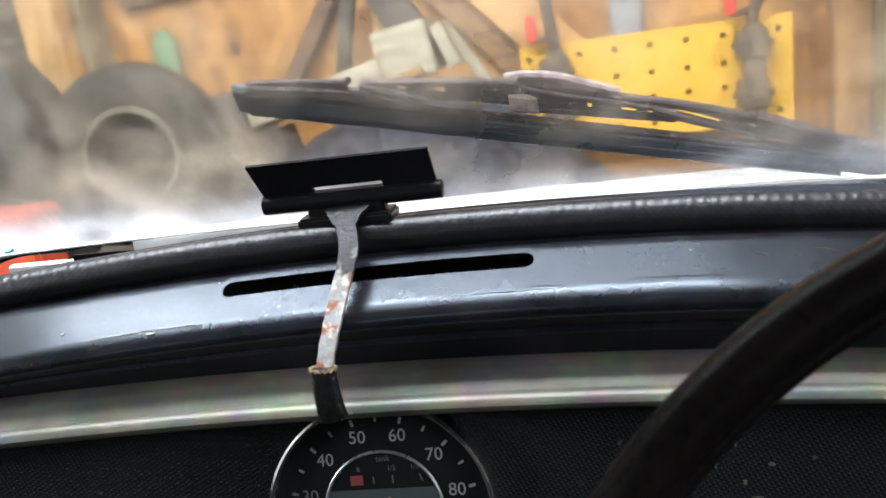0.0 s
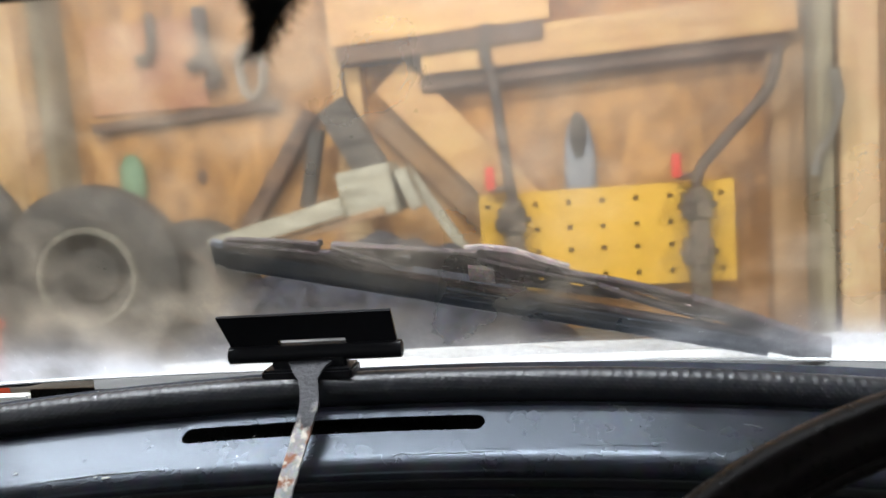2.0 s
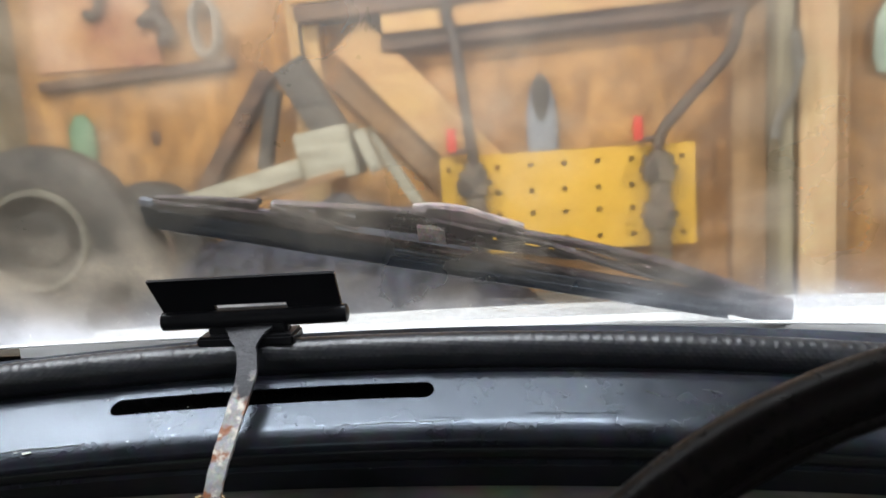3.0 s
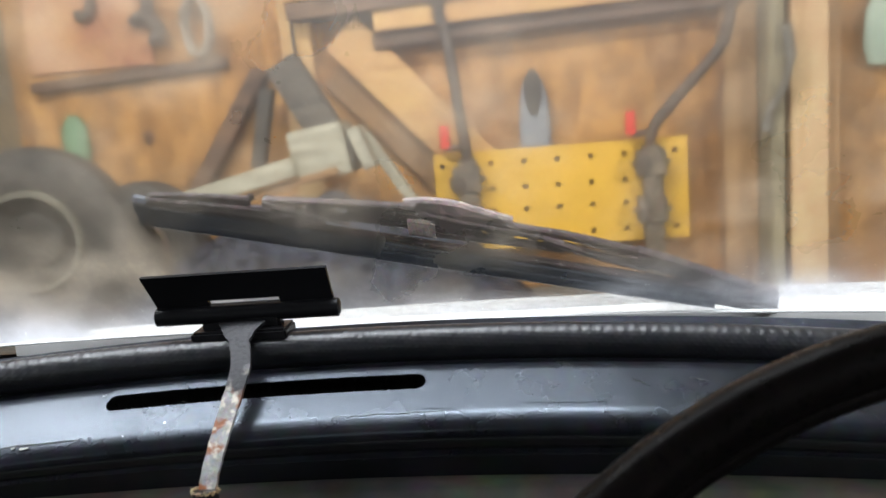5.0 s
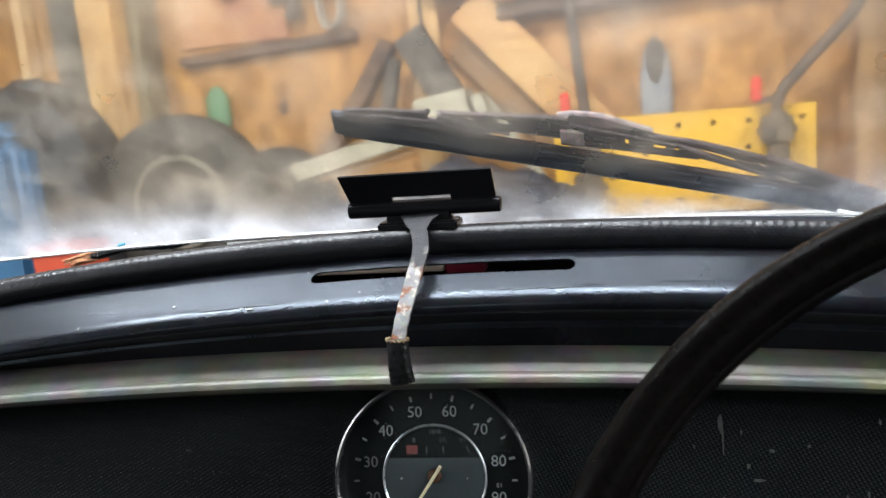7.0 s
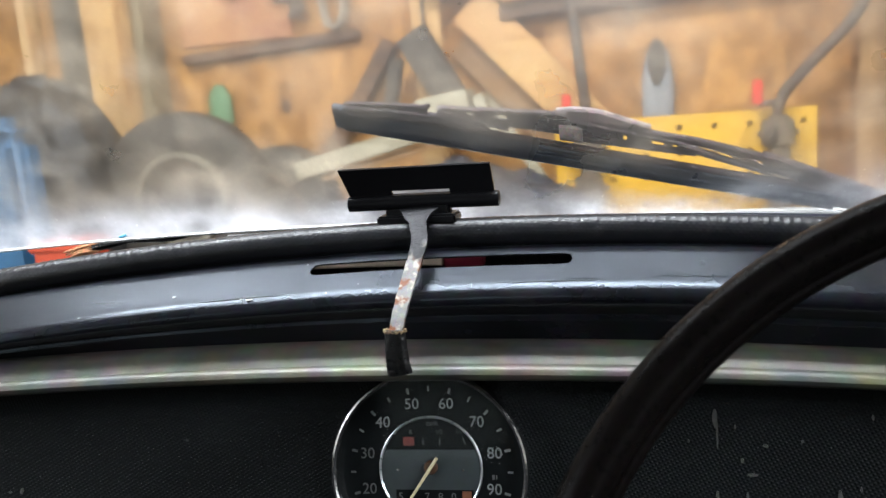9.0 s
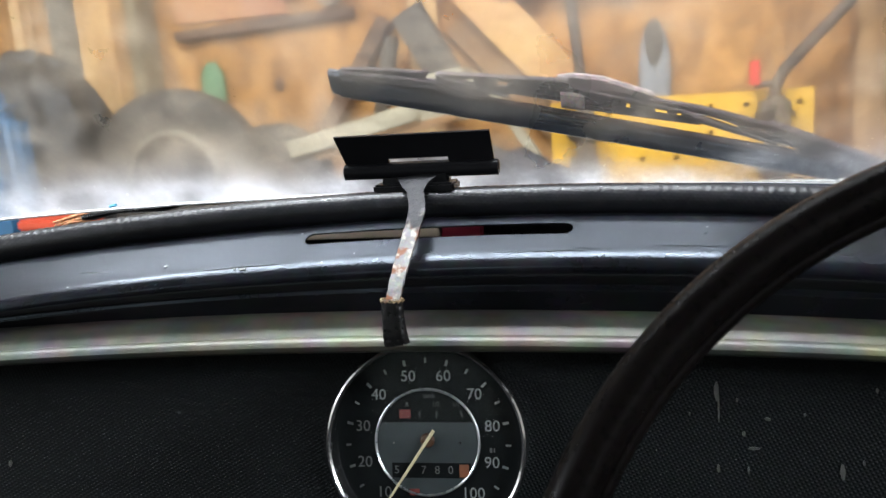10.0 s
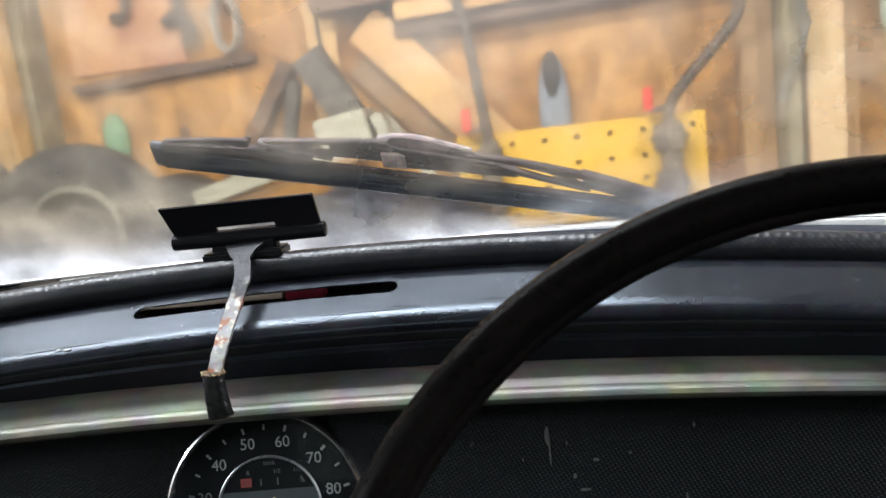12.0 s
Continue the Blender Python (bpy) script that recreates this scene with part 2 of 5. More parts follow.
    pale.interpolation_type = "SMOOTHSTEP"
    pale.inputs[1].default_value, pale.inputs[2].default_value = -0.03, 0.05
    pale.inputs[3].default_value, pale.inputs[4].default_value = 0.15, 0.40
    nt.links.new(sep.outputs["X"], pale.inputs[0])
    grit = nt.nodes.new("ShaderNodeMapRange")
    grit.inputs[1].default_value, grit.inputs[2].default_value = 0.40, 0.68
    grit.inputs[3].default_value, grit.inputs[4].default_value = 0.55, 1.5
    nt.links.new(noise_(260, 5), grit.inputs[0])
    unwiped = math_("MULTIPLY", math_("MULTIPLY", under.outputs[0], grit.outputs[0]), math_("MULTIPLY", keep.outputs[0], pale.outputs[0]))
    total = math_("ADD", math_("ADD", film, thick), spots)
    side = nt.nodes.new("ShaderNodeMapRange")
    side.interpolation_type = "SMOOTHSTEP"
    side.inputs[1].default_value, side.inputs[2].default_value = 0.06, -0.14
    side.inputs[3].default_value, side.inputs[4].default_value = 0.85, 1.0
    nt.links.new(sep.outputs["X"], side.inputs[0])
    total = math_("MULTIPLY", math_("ADD", total, unwiped), mottle)
    total = math_("ADD", math_("ADD", total, dust), math_("MULTIPLY", scratch, 0.06))
    total = math_("ADD", total, math_("MULTIPLY", math_("MULTIPLY", math_("MULTIPLY", foot.outputs[0], side.outputs[0]), mottle), 0.34))
    fac = math_("MINIMUM", math_("MULTIPLY", total, 0.42), 0.9)
    clear = nt.nodes.new("ShaderNodeBsdfTransparent")
    clear.inputs[0].default_value = (0.97, 0.98, 0.97, 1)
    gloss = nt.nodes.new("ShaderNodeBsdfGlossy")
    gloss.inputs["Roughness"].default_value = 0.03
    edge = nt.nodes.new("ShaderNodeLayerWeight")
    sheen = math_("ADD", math_("MULTIPLY", math_("POWER", edge.outputs["Facing"], 5.0), 0.6), 0.02)
    # the greasy film bends a share of the light a little, which softens what lies behind
    grease = nt.nodes.new("ShaderNodeBsdfRefraction")
    grease.inputs["IOR"].default_value, grease.inputs["Roughness"].default_value = 1.004, 1.0
    soft_view = nt.nodes.new("ShaderNodeMixShader")
    nt.links.new(math_("MULTIPLY", math_("ADD", cloud, 0.2), 0.38, True), soft_view.inputs[0])
    nt.links.new(clear.outputs[0], soft_view.inputs[1])
    nt.links.new(grease.outputs[0], soft_view.inputs[2])
    glass = nt.nodes.new("ShaderNodeMixShader")
    nt.links.new(sheen, glass.inputs[0])
    nt.links.new(soft_view.outputs[0], glass.inputs[1])
    nt.links.new(gloss.outputs[0], glass.inputs[2])
    dif = nt.nodes.new("ShaderNodeBsdfDiffuse")
    tone = nt.nodes.new("ShaderNodeMix")
    tone.data_type = "RGBA"
    tone.inputs[6].default_value, tone.inputs[7].default_value = (0.80, 0.70, 0.55, 1), (0.76, 0.78, 0.82, 1)
    nt.links.new(low.outputs[0], tone.inputs[0])
    nt.links.new(tone.outputs[2], dif.inputs[0])
    tra = nt.nodes.new("ShaderNodeBsdfTranslucent")
    nt.links.new(tone.outputs[2], tra.inputs[0])
    dirt = nt.nodes.new("ShaderNodeMixShader")
    dirt.inputs[0].default_value = 0.75
    nt.links.new(dif.outputs[0], dirt.inputs[1])
    nt.links.new(tra.outputs[0], dirt.inputs[2])
    fin = nt.nodes.new("ShaderNodeMixShader")
    nt.links.new(fac, fin.inputs[0])
    nt.links.new(glass.outputs[0], fin.inputs[1])
    nt.links.new(dirt.outputs[0], fin.inputs[2])
    nt.links.new(fin.outputs[0], out.inputs[0])
    return m


M_WALL = wood("plywood", (0.585, 0.285, 0.078), (0.305, 0.135, 0.036), "Z", 0.8, 0.08, 2.5, 5.0, 19.0)
M_PINE = wood("pine", (0.691, 0.384, 0.134), (0.538, 0.275, 0.087), "X", 0.7, 0.12)
M_PINE_Z = wood("pine_upright", (0.609, 0.358, 0.138), (0.484, 0.260, 0.093), "Z", 0.7, 0.12)
M_DARKWOOD = wood("dark_wood", (0.185, 0.100, 0.052), (0.090, 0.048, 0.027), "X", 0.8)
M_GREYWOOD = wood("weathered_wood", (0.22, 0.19, 0.15), (0.10, 0.085, 0.065), "X", 0.85)
M_OLIVE = wood("olive_grey_wood", (0.323, 0.260, 0.152), (0.215, 0.170, 0.099), "Z", 0.8, 0.06)
M_CREAM = wood("painted_wood", (0.385, 0.340, 0.240), (0.245, 0.205, 0.135), "X", 0.6)
M_OLDWOOD = wood("dark_weathered_wood", (0.115, 0.09, 0.065), (0.055, 0.042, 0.03), "X", 0.85)
M_RIM = mat("dull_rim_metal", (0.20, 0.175, 0.13), 0.5, metal=0.1, vary=0.4, scale=14, bump=0.1)
M_CREAMSTRIP = mat("cream_paint", (0.62, 0.52, 0.40), 0.4, vary=0.12, scale=30, bump=0.03)
M_CONCRETE = mat("concrete", (0.30, 0.29, 0.27), 0.85, vary=0.3, scale=3, bump=0.3, fine=60)
M_PLASTER = mat("painted_board", (0.72, 0.71, 0.67), 0.8, vary=0.08, scale=3, bump=0.1, fine=60)
M_DASH = mat("satin_black_paint", (0.0080, 0.0085, 0.0105), 0.22, vary=0.5, scale=28, bump=0.003, fine=160, spec=0.32, spread=0.03)
M_DASH.node_tree.nodes["Principled BSDF"].inputs["Specular Tint"].default_value = (0.72, 0.84, 1.0, 1)


def smudged(m, scale, amount, relief):
    """Handled paint: broad patches of duller and shinier skin, slightly uneven."""
    nt = m.node_tree
    p = nt.nodes["Principled BSDF"]
    old, old_n = p.inputs["Roughness"].links[0].from_socket, p.inputs["Normal"].links[0].from_socket
    co = nt.nodes.new("ShaderNodeTexCoord")
    n = nt.nodes.new("ShaderNodeTexNoise")
    n.inputs["Scale"].default_value, n.inputs["Detail"].default_value, n.inputs["Roughness"].default_value = scale, 4, 0.55
    nt.links.new(co.outputs["Object"], n.inputs["Vector"])
    r = nt.nodes.new("ShaderNodeMapRange")
    r.inputs[1].default_value, r.inputs[2].default_value = 0.3, 0.7
    r.inputs[3].default_value, r.inputs[4].default_value = -amount, amount
    nt.links.new(n.outputs["Fac"], r.inputs[0])
    add = nt.nodes.new("ShaderNodeMath")
    add.use_clamp = True
    nt.links.new(old, add.inputs[0])
    nt.links.new(r.outputs[0], add.inputs[1])
    nt.links.new(add.outputs[0], p.inputs["Roughness"])
    b = nt.nodes.new("ShaderNodeBump")
    b.inputs["Strength"].default_value, b.inputs["Distance"].default_value = relief, 0.004
    nt.links.new(n.outputs["Fac"], b.inputs["Height"])
    nt.links.new(old_n, b.inputs["Normal"])
    nt.links.new(b.outputs[0], p.inputs["Normal"])


smudged(M_DASH, 26, 0.03, 0.002)
M_SEAL = woven("black_vinyl_piping", (0.0075, 0.0078, 0.0095), 0.38, 0.0024, 0.13, 40, 0.4)
M_TRIM = mat("dull_grey_metal", (0.064, 0.072, 0.068), 0.45, metal=0.25, vary=0.6, scale=10, bump=0.0, fine=60, spread=0.015, tint=(0.086, 0.078, 0.060))
M_PANEL = woven("woven_black_vinyl", (0.0042, 0.0056, 0.0059), 0.55, 0.0020, 0.65, 28, 0.13)
M_CHROME = mat("chrome", (0.75, 0.76, 0.76), 0.14, metal=1.0, vary=0.12, scale=60, bump=0.02, fine=400)
M_RING = mat("dull_chrome", (0.34, 0.36, 0.36), 0.3, metal=0.8, vary=0.25, scale=60, bump=0.02, fine=400)
M_DIAL = mat("dial_black", (0.003, 0.0042, 0.0045), 0.7, vary=0.2, scale=60, bump=0, spec=0.12)
M_DIALGREY = mat("dial_grey", (0.027, 0.036, 0.038), 0.45, vary=0.15, scale=60, bump=0)
M_PRINT = mat("dial_print", (0.19, 0.205, 0.20), 0.6, vary=0.15, scale=200, bump=0)
M_DIMPRINT = mat("dim_print", (0.075, 0.08, 0.078), 0.6, vary=0.15, scale=200, bump=0)
M_REDPRINT = mat("red_print", (0.14, 0.025, 0.02), 0.6, vary=0.2, scale=200, bump=0)
M_NEEDLE = mat("needle_cream", (0.62, 0.55, 0.33), 0.5, vary=0.12, scale=90, bump=0)
M_HUB = mat("brown_plastic", (0.07, 0.032, 0.014), 0.4, vary=0.2, scale=90, bump=0)
M_ORANGE = mat("orange_print", (0.16, 0.06, 0.026), 0.6, vary=0.2, scale=200, bump=0)
M_BLACKPL = mat("black_plastic", (0.006, 0.006, 0.007), 0.36, vary=0.2, scale=50, bump=0.0, fine=600, spec=0.16)
M_RUBBER = mat("black_rubber", (0.005, 0.005, 0.005), 0.3, vary=0.3, scale=60, bump=0.3, fine=300, spec=0.2)
M_LIP = mat("dusty_rubber_lip", (0.020, 0.022, 0.028), 0.7, vary=0.4, scale=50, bump=0.1, fine=300, spec=0.08)
M_WHEEL = mat("wheel_rim_plastic", (0.0035, 0.0028, 0.0026), 0.30, vary=0.35, scale=25, bump=0.02, fine=350, spec=0.08)
M_WHITE = mat("white_paint", (0.82, 0.82, 0.80), 0.5, vary=0.05, scale=7, bump=0.03, fine=100, coat=0.05)
M_BLADE = mat("wiper_rubber", (0.012, 0.017, 0.029), 0.5, vary=0.5, scale=70, bump=0.15, fine=400, tint=(0.026, 0.034, 0.050))
M_BLADEMETAL = mat("wiper_painted_metal", (0.014, 0.013, 0.016), 0.6, vary=0.6, scale=60, bump=0.15, fine=400, spec=0.2, tint=(0.066, 0.046, 0.044))
M_WORN = mat("scuffed_grey_metal", (0.11, 0.105, 0.115), 0.5, vary=0.5, scale=90, bump=0.1, fine=400, tint=(0.21, 0.165, 0.155))
M_CAP = mat("scuffed_pinkish_metal", (0.14, 0.13, 0.14), 0.55, vary=0.5, scale=130, bump=0.1, fine=500, tint=(0.34, 0.25, 0.23))
M_YELLOW = mat("yellow_paint", (0.82, 0.45, 0.035), 0.5, vary=0.12, scale=9, bump=0.05, fine=120)
M_STEEL = mat("rusty_dark_steel", (0.088, 0.066, 0.048), 0.6, metal=0.2, vary=0.5, scale=26, bump=0.15, fine=150, tint=(0.12, 0.078, 0.05))
M_CLAMP = mat("dull_brown_steel", (0.125, 0.098, 0.068), 0.6, metal=0.1, vary=0.5, scale=26, bump=0.15, fine=150, tint=(0.17, 0.12, 0.075))
M_RED = mat("red_plastic", (0.85, 0.065, 0.035), 0.45, vary=0.1, scale=20, bump=0.05)
M_GREYTOOL = mat("grey_tool", (0.25, 0.25, 0.255), 0.5, vary=0.25, scale=14, bump=0.05)
M_TYRE = mat("tyre_rubber", (0.062, 0.052, 0.041), 0.8, vary=0.45, scale=9, bump=0)
M_TARP = mat("dark_tarpaulin", (0.016, 0.018, 0.027), 0.62, vary=0.85, scale=34, bump=0.25, fine=120, spec=0.2, tint=(0.036, 0.035, 0.042))
M_BAG = mat("black_bag", (0.022, 0.020, 0.020), 0.55, vary=0.5, scale=10, bump=0.03)
M_BLUE = mat("blue_plastic", (0.030, 0.105, 0.20), 0.5, vary=0.2, scale=5, bump=0.05)
M_REDBOX = mat("orange_red_plastic", (0.48, 0.06, 0.022), 0.5, vary=0.15, scale=6, bump=0.08)
M_REDBOARD = mat("faded_red_board", (0.46, 0.145, 0.07), 0.75, vary=0.3, scale=7, bump=0.1, tint=(0.52, 0.27, 0.11))
M_GREEN = mat("green_plastic", (0.16, 0.28, 0.14), 0.6, vary=0.2, scale=12)
M_FRAYED = mat("orange_brown_fibre", (0.66, 0.30, 0.14), 0.7, vary=0.4, scale=300)
M_BLUETIE = mat("bright_blue_plastic", (0.05, 0.38, 0.60), 0.4, vary=0.1, scale=90)
M_TEAL = mat("pale_teal_plastic", (0.40, 0.48, 0.36), 0.5, vary=0.2, scale=12)
M_HOSE = mat("grey_cable", (0.36, 0.29, 0.21), 0.6, vary=0.2, scale=30)
M_GLASS = screen_glass("dirty_screen")
M_MIRROR = mat("mirror_silver", (0.80, 0.80, 0.80), 0.05, metal=1.0, vary=0.03, scale=8, bump=0)
M_FUR = mat("black_fur", (0.006, 0.006, 0.006), 0.9, vary=0.3, scale=90, bump=0)
M_SPLASH = mat("dried_splash", (0.05, 0.055, 0.048), 0.7, vary=0.3, scale=300, bump=0)
M_CHIP = mat("bare_chip", (0.55, 0.55, 0.50), 0.5, vary=0.2, scale=300)
M_FRAY = mat("brown_frayed_tape", (0.16, 0.11, 0.055), 0.7, vary=0.4, scale=300)
M_CRIMSON = mat("crimson_paint", (0.24, 0.015, 0.035), 0.4, vary=0.15, scale=30)
M_LINING = mat("brown_headlining", (0.010, 0.0068, 0.0052), 0.9, vary=0.3, scale=12, bump=0.1, fine=400)
M_DOOR = mat("dark_trim_card", (0.03, 0.03, 0.032), 0.7, vary=0.3, scale=10)


def flecked(m, scale, low, high, colour):
    """Scatters pale flecks of dried dirt over a surface."""
    nt = m.node_tree
    p = nt.nodes["Principled BSDF"]
    old = p.inputs["Base Color"].links[0].from_socket
    co = nt.nodes.new("ShaderNodeTexCoord")
    n = nt.nodes.new("ShaderNodeTexNoise")
    n.inputs["Scale"].default_value, n.inputs["Detail"].default_value = scale, 4
    nt.links.new(co.outputs["Object"], n.inputs["Vector"])
    r = nt.nodes.new("ShaderNodeMapRange")
    r.inputs[1].default_value, r.inputs[2].default_value = low, high
    nt.links.new(n.outputs["Fac"], r.inputs[0])
    mix = nt.nodes.new("ShaderNodeMix")
    mix.data_type = "RGBA"
    mix.inputs[7].default_value = (*colour, 1)
    nt.links.new(r.outputs[0], mix.inputs[0])
    nt.links.new(old, mix.inputs[6])
    nt.links.new(mix.outputs[2], p.inputs["Base Color"])


flecked(M_BLADE, 620, 0.64, 0.72, (0.24, 0.26, 0.30))
flecked(M_BLADEMETAL, 420, 0.60, 0.70, (0.22, 0.18, 0.18))
flecked(M_DASH, 150, 0.74, 0.76, (0.16, 0.16, 0.16))
flecked(M_PANEL, 120, 0.72, 0.76, (0.035, 0.04, 0.04))


def rusty(name):
    """Bare strip steel, grey with orange rust and pale scale where the paint has gone."""
    m = mat(name, (0.15, 0.148, 0.145), 0.5, metal=0.1, vary=0.3, scale=70, bump=0.3, fine=400, spec=0.2)
    nt = m.node_tree
    p = nt.nodes["Principled BSDF"]
    old = p.inputs["Base Color"].links[0].from_socket
    co = nt.nodes.new("ShaderNodeTexCoord")
    n = nt.nodes.new("ShaderNodeTexNoise")
    n.inputs["Scale"].default_value, n.inputs["Detail"].default_value = 120, 9
    nt.links.new(co.outputs["Object"], n.inputs["Vector"])
    r = nt.nodes.new("ShaderNodeValToRGB")
    r.color_ramp.elements[0].position, r.color_ramp.elements[1].position = 0.51, 0.60
    nt.links.new(n.outputs["Fac"], r.inputs[0])
    mix = nt.nodes.new("ShaderNodeMix")
    mix.data_type = "RGBA"
    mix.inputs[7].default_value = (0.13, 0.048, 0.020, 1)
    nt.links.new(r.outputs[0], mix.inputs[0])
    nt.links.new(old, mix.inputs[6])
    sep = nt.nodes.new("ShaderNodeSeparateXYZ")
    nt.links.new(co.outputs["Object"], sep.inputs[0])
    scale_ = nt.nodes.new("ShaderNodeTexNoise")
    scale_.inputs["Scale"].default_value, scale_.inputs["Detail"].default_value = 230, 6
    nt.links.new(co.outputs["Object"], scale_.inputs["Vector"])
    flake = nt.nodes.new("ShaderNodeValToRGB")
    flake.color_ramp.elements[0].position, flake.color_ramp.elements[1].position = 0.54, 0.66
    nt.links.new(scale_.outputs["Fac"], flake.inputs[0])
    pale = nt.nodes.new("ShaderNodeMix")
    pale.data_type = "RGBA"
    pale.inputs[7].default_value = (0.30, 0.275, 0.23, 1)
    nt.links.new(flake.outputs[0], pale.inputs[0])
    nt.links.new(mix.outputs[2], pale.inputs[6])
    mix = pale
    wob = nt.nodes.new("ShaderNodeMath")
    wob.operation = "MULTIPLY_ADD"
    wob.inputs[1].default_value = 0.030
    nt.links.new(n.outputs["Fac"], wob.inputs[0])
    nt.links.new(sep.outputs["Z"], wob.inputs[2])
    worn = nt.nodes.new("ShaderNodeMapRange")
    worn.inputs[1].default_value, worn.inputs[2].default_value = 1.116, 1.1215
    nt.links.new(wob.outputs[0], worn.inputs[0])
    paint = nt.nodes.new("ShaderNodeMix")
    paint.data_type = "RGBA"
    paint.inputs[7].default_value = (0.010, 0.010, 0.012, 1)
    nt.links.new(worn.outputs[0], paint.inputs[0])
    nt.links.new(mix.outputs[2], paint.inputs[6])
    nt.links.new(paint.outputs[2], p.inputs["Base Color"])
    return m


M_RUST = rusty("rusty_strip_steel")


# ---- mesh helpers ----
def mesh_of(name, bm, material, smooth=True):
    bmesh.ops.recalc_face_normals(bm, faces=bm.faces)
    me = bpy.data.meshes.new(name)
    bm.to_mesh(me)
    bm.free()
    me.materials.append(material)
    if smooth:
        me.polygons.foreach_set("use_smooth", [True] * len(me.polygons))
        me.set_sharp_from_angle(angle=radians(38))
    return me


def part(name, bm, material, parent, label="", kind=""):
    """Links a bmesh as one mesh object under a thing or a part."""
    ob = new(name, mesh_of(name, bm, material))
    if parent is not None:
        ob.parent = parent
        ob.matrix_parent_inverse = parent.matrix_world.inverted() if parent.parent is None else Matrix()
    return tagged(ob, label=label, kind=kind)


def thing(name, label, category, at=(0, 0, 0), group="", kind=""):
    ob = new(name)
    ob.empty_display_size = 0.02
    ob.matrix_world = Matrix.Translation(at)
    bpy.context.view_layer.update()
    return tagged(ob, label, category, group, kind)


def box(x0, x1, y0, y1, z0, z1, bevel=0.0, seg=2):
    bm = bmesh.new()
    bmesh.ops.create_cube(bm, size=1, matrix=Matrix.Translation(((x0 + x1) / 2, (y0 + y1) / 2, (z0 + z1) / 2)) @ Matrix.Diagonal((x1 - x0, y1 - y0, z1 - z0, 1)))
    if bevel:
        bmesh.ops.bevel(bm, geom=bm.edges[:], offset=bevel, segments=seg, affect="EDGES")
    return bm


def plank(p0, p1, high, y0, y1, bevel=0.004):
    """A board in the wall's plane from p0 to p1 (x, z), of that width, reaching from y0 to y1."""
    (xa, za), (xb, zb) = p0, p1
    length, turn = math.hypot(xb - xa, zb - za), math.atan2(zb - za, xb - xa)
    bm = box(-length / 2, length / 2, y0, y1, -high / 2, high / 2, bevel)
    bmesh.ops.transform(bm, verts=bm.verts, matrix=Matrix.Translation(((xa + xb) / 2, 0, (za + zb) / 2)) @ Matrix.Rotation(-turn, 4, "Y"))
    return bm


def plank_yz(p0, p1, thick, x0, x1):
    """A sloping panel from p0 to p1 (y, z), of that thickness, reaching from x0 to x1."""
    (ya, za), (yb, zb) = p0, p1
    length, turn = math.hypot(yb - ya, zb - za), math.atan2(zb - za, yb - ya)
    bm = box(x0, x1, -length / 2, length / 2, -thick / 2, thick / 2, 0.003)
    bmesh.ops.transform(bm, verts=bm.verts, matrix=Matrix.Translation((0, (ya + yb) / 2, (za + zb) / 2)) @ Matrix.Rotation(turn, 4, "X"))
    return bm


def tube(points, radius, sides=12, closed=False, caps=True, flat=1.0, up=(0, 0, 1)):
    """A round bar along points; radius may be a list."""
    pts = [Vector(p) for p in points]
    n = len(pts)
    bm = bmesh.new()
    rings = []
    ref = Vector(up)
    for i, p in enumerate(pts):
        a, b = (pts[i - 1] if i or closed else p), (pts[(i + 1) % n] if i < n - 1 or closed else p)
        d = (b - a).normalized()
        s = d.cross(ref)
        if s.length < 1e-4:
            s = d.cross(Vector((1, 0, 0)))
        s.normalize()
        u = s.cross(d)
        r = radius[i] if isinstance(radius, (list, tuple)) else radius
        rings.append([bm.verts.new(p + r * (math.cos(k * math.tau / sides) * s + flat * math.sin(k * math.tau / sides) * u)) for k in range(sides)])
    for i in range(n if closed else n - 1):
        ra, rb = rings[i], rings[(i + 1) % n]
        for k in range(sides):
            bm.faces.new((ra[k], ra[(k + 1) % sides], rb[(k + 1) % sides], rb[k]))
    if caps and not closed:
        bm.faces.new(rings[0])
        bm.faces.new(rings[-1])
    return bm


def smooth_path(points, steps=8):
    """A rounded line through points (Catmull-Rom)."""
    p = [Vector(q) for q in points]
    p = [2 * p[0] - p[1], *p, 2 * p[-1] - p[-2]]
    out = []
    for i in range(1, len(p) - 2):
        for k in range(steps):
            t = k / steps
            out.append(0.5 * (2 * p[i] + (p[i + 1] - p[i - 1]) * t + (2 * p[i - 1] - 5 * p[i] + 4 * p[i + 1] - p[i + 2]) * t * t + (3 * p[i] - p[i - 1] - 3 * p[i + 1] + p[i + 2]) * t**3))
    return [*out, p[-2]]


def lathe(profile, sides=64, m=Matrix()):
    """Turns (radius, height) about z."""
    bm = bmesh.new()
    rings = []
    for r, h in profile:
        if r < 1e-6:
            rings.append([bm.verts.new(m @ Vector((0, 0, h)))])
        else:
            rings.append([bm.verts.new(m @ Vector((r * math.cos(k * math.tau / sides), r * math.sin(k * math.tau / sides), h))) for k in range(sides)])
    for a, b in zip(rings, rings[1:]):
        for k in range(sides):
            q = (k + 1) % sides
            if len(a) == 1 and len(b) == 1:
                continue
            if len(a) == 1:
                bm.faces.new((a[0], b[k], b[q]))
            elif len(b) == 1:
                bm.faces.new((a[k], a[q], b[0]))
            else:
                bm.faces.new((a[k], a[q], b[q], b[k]))
    return bm


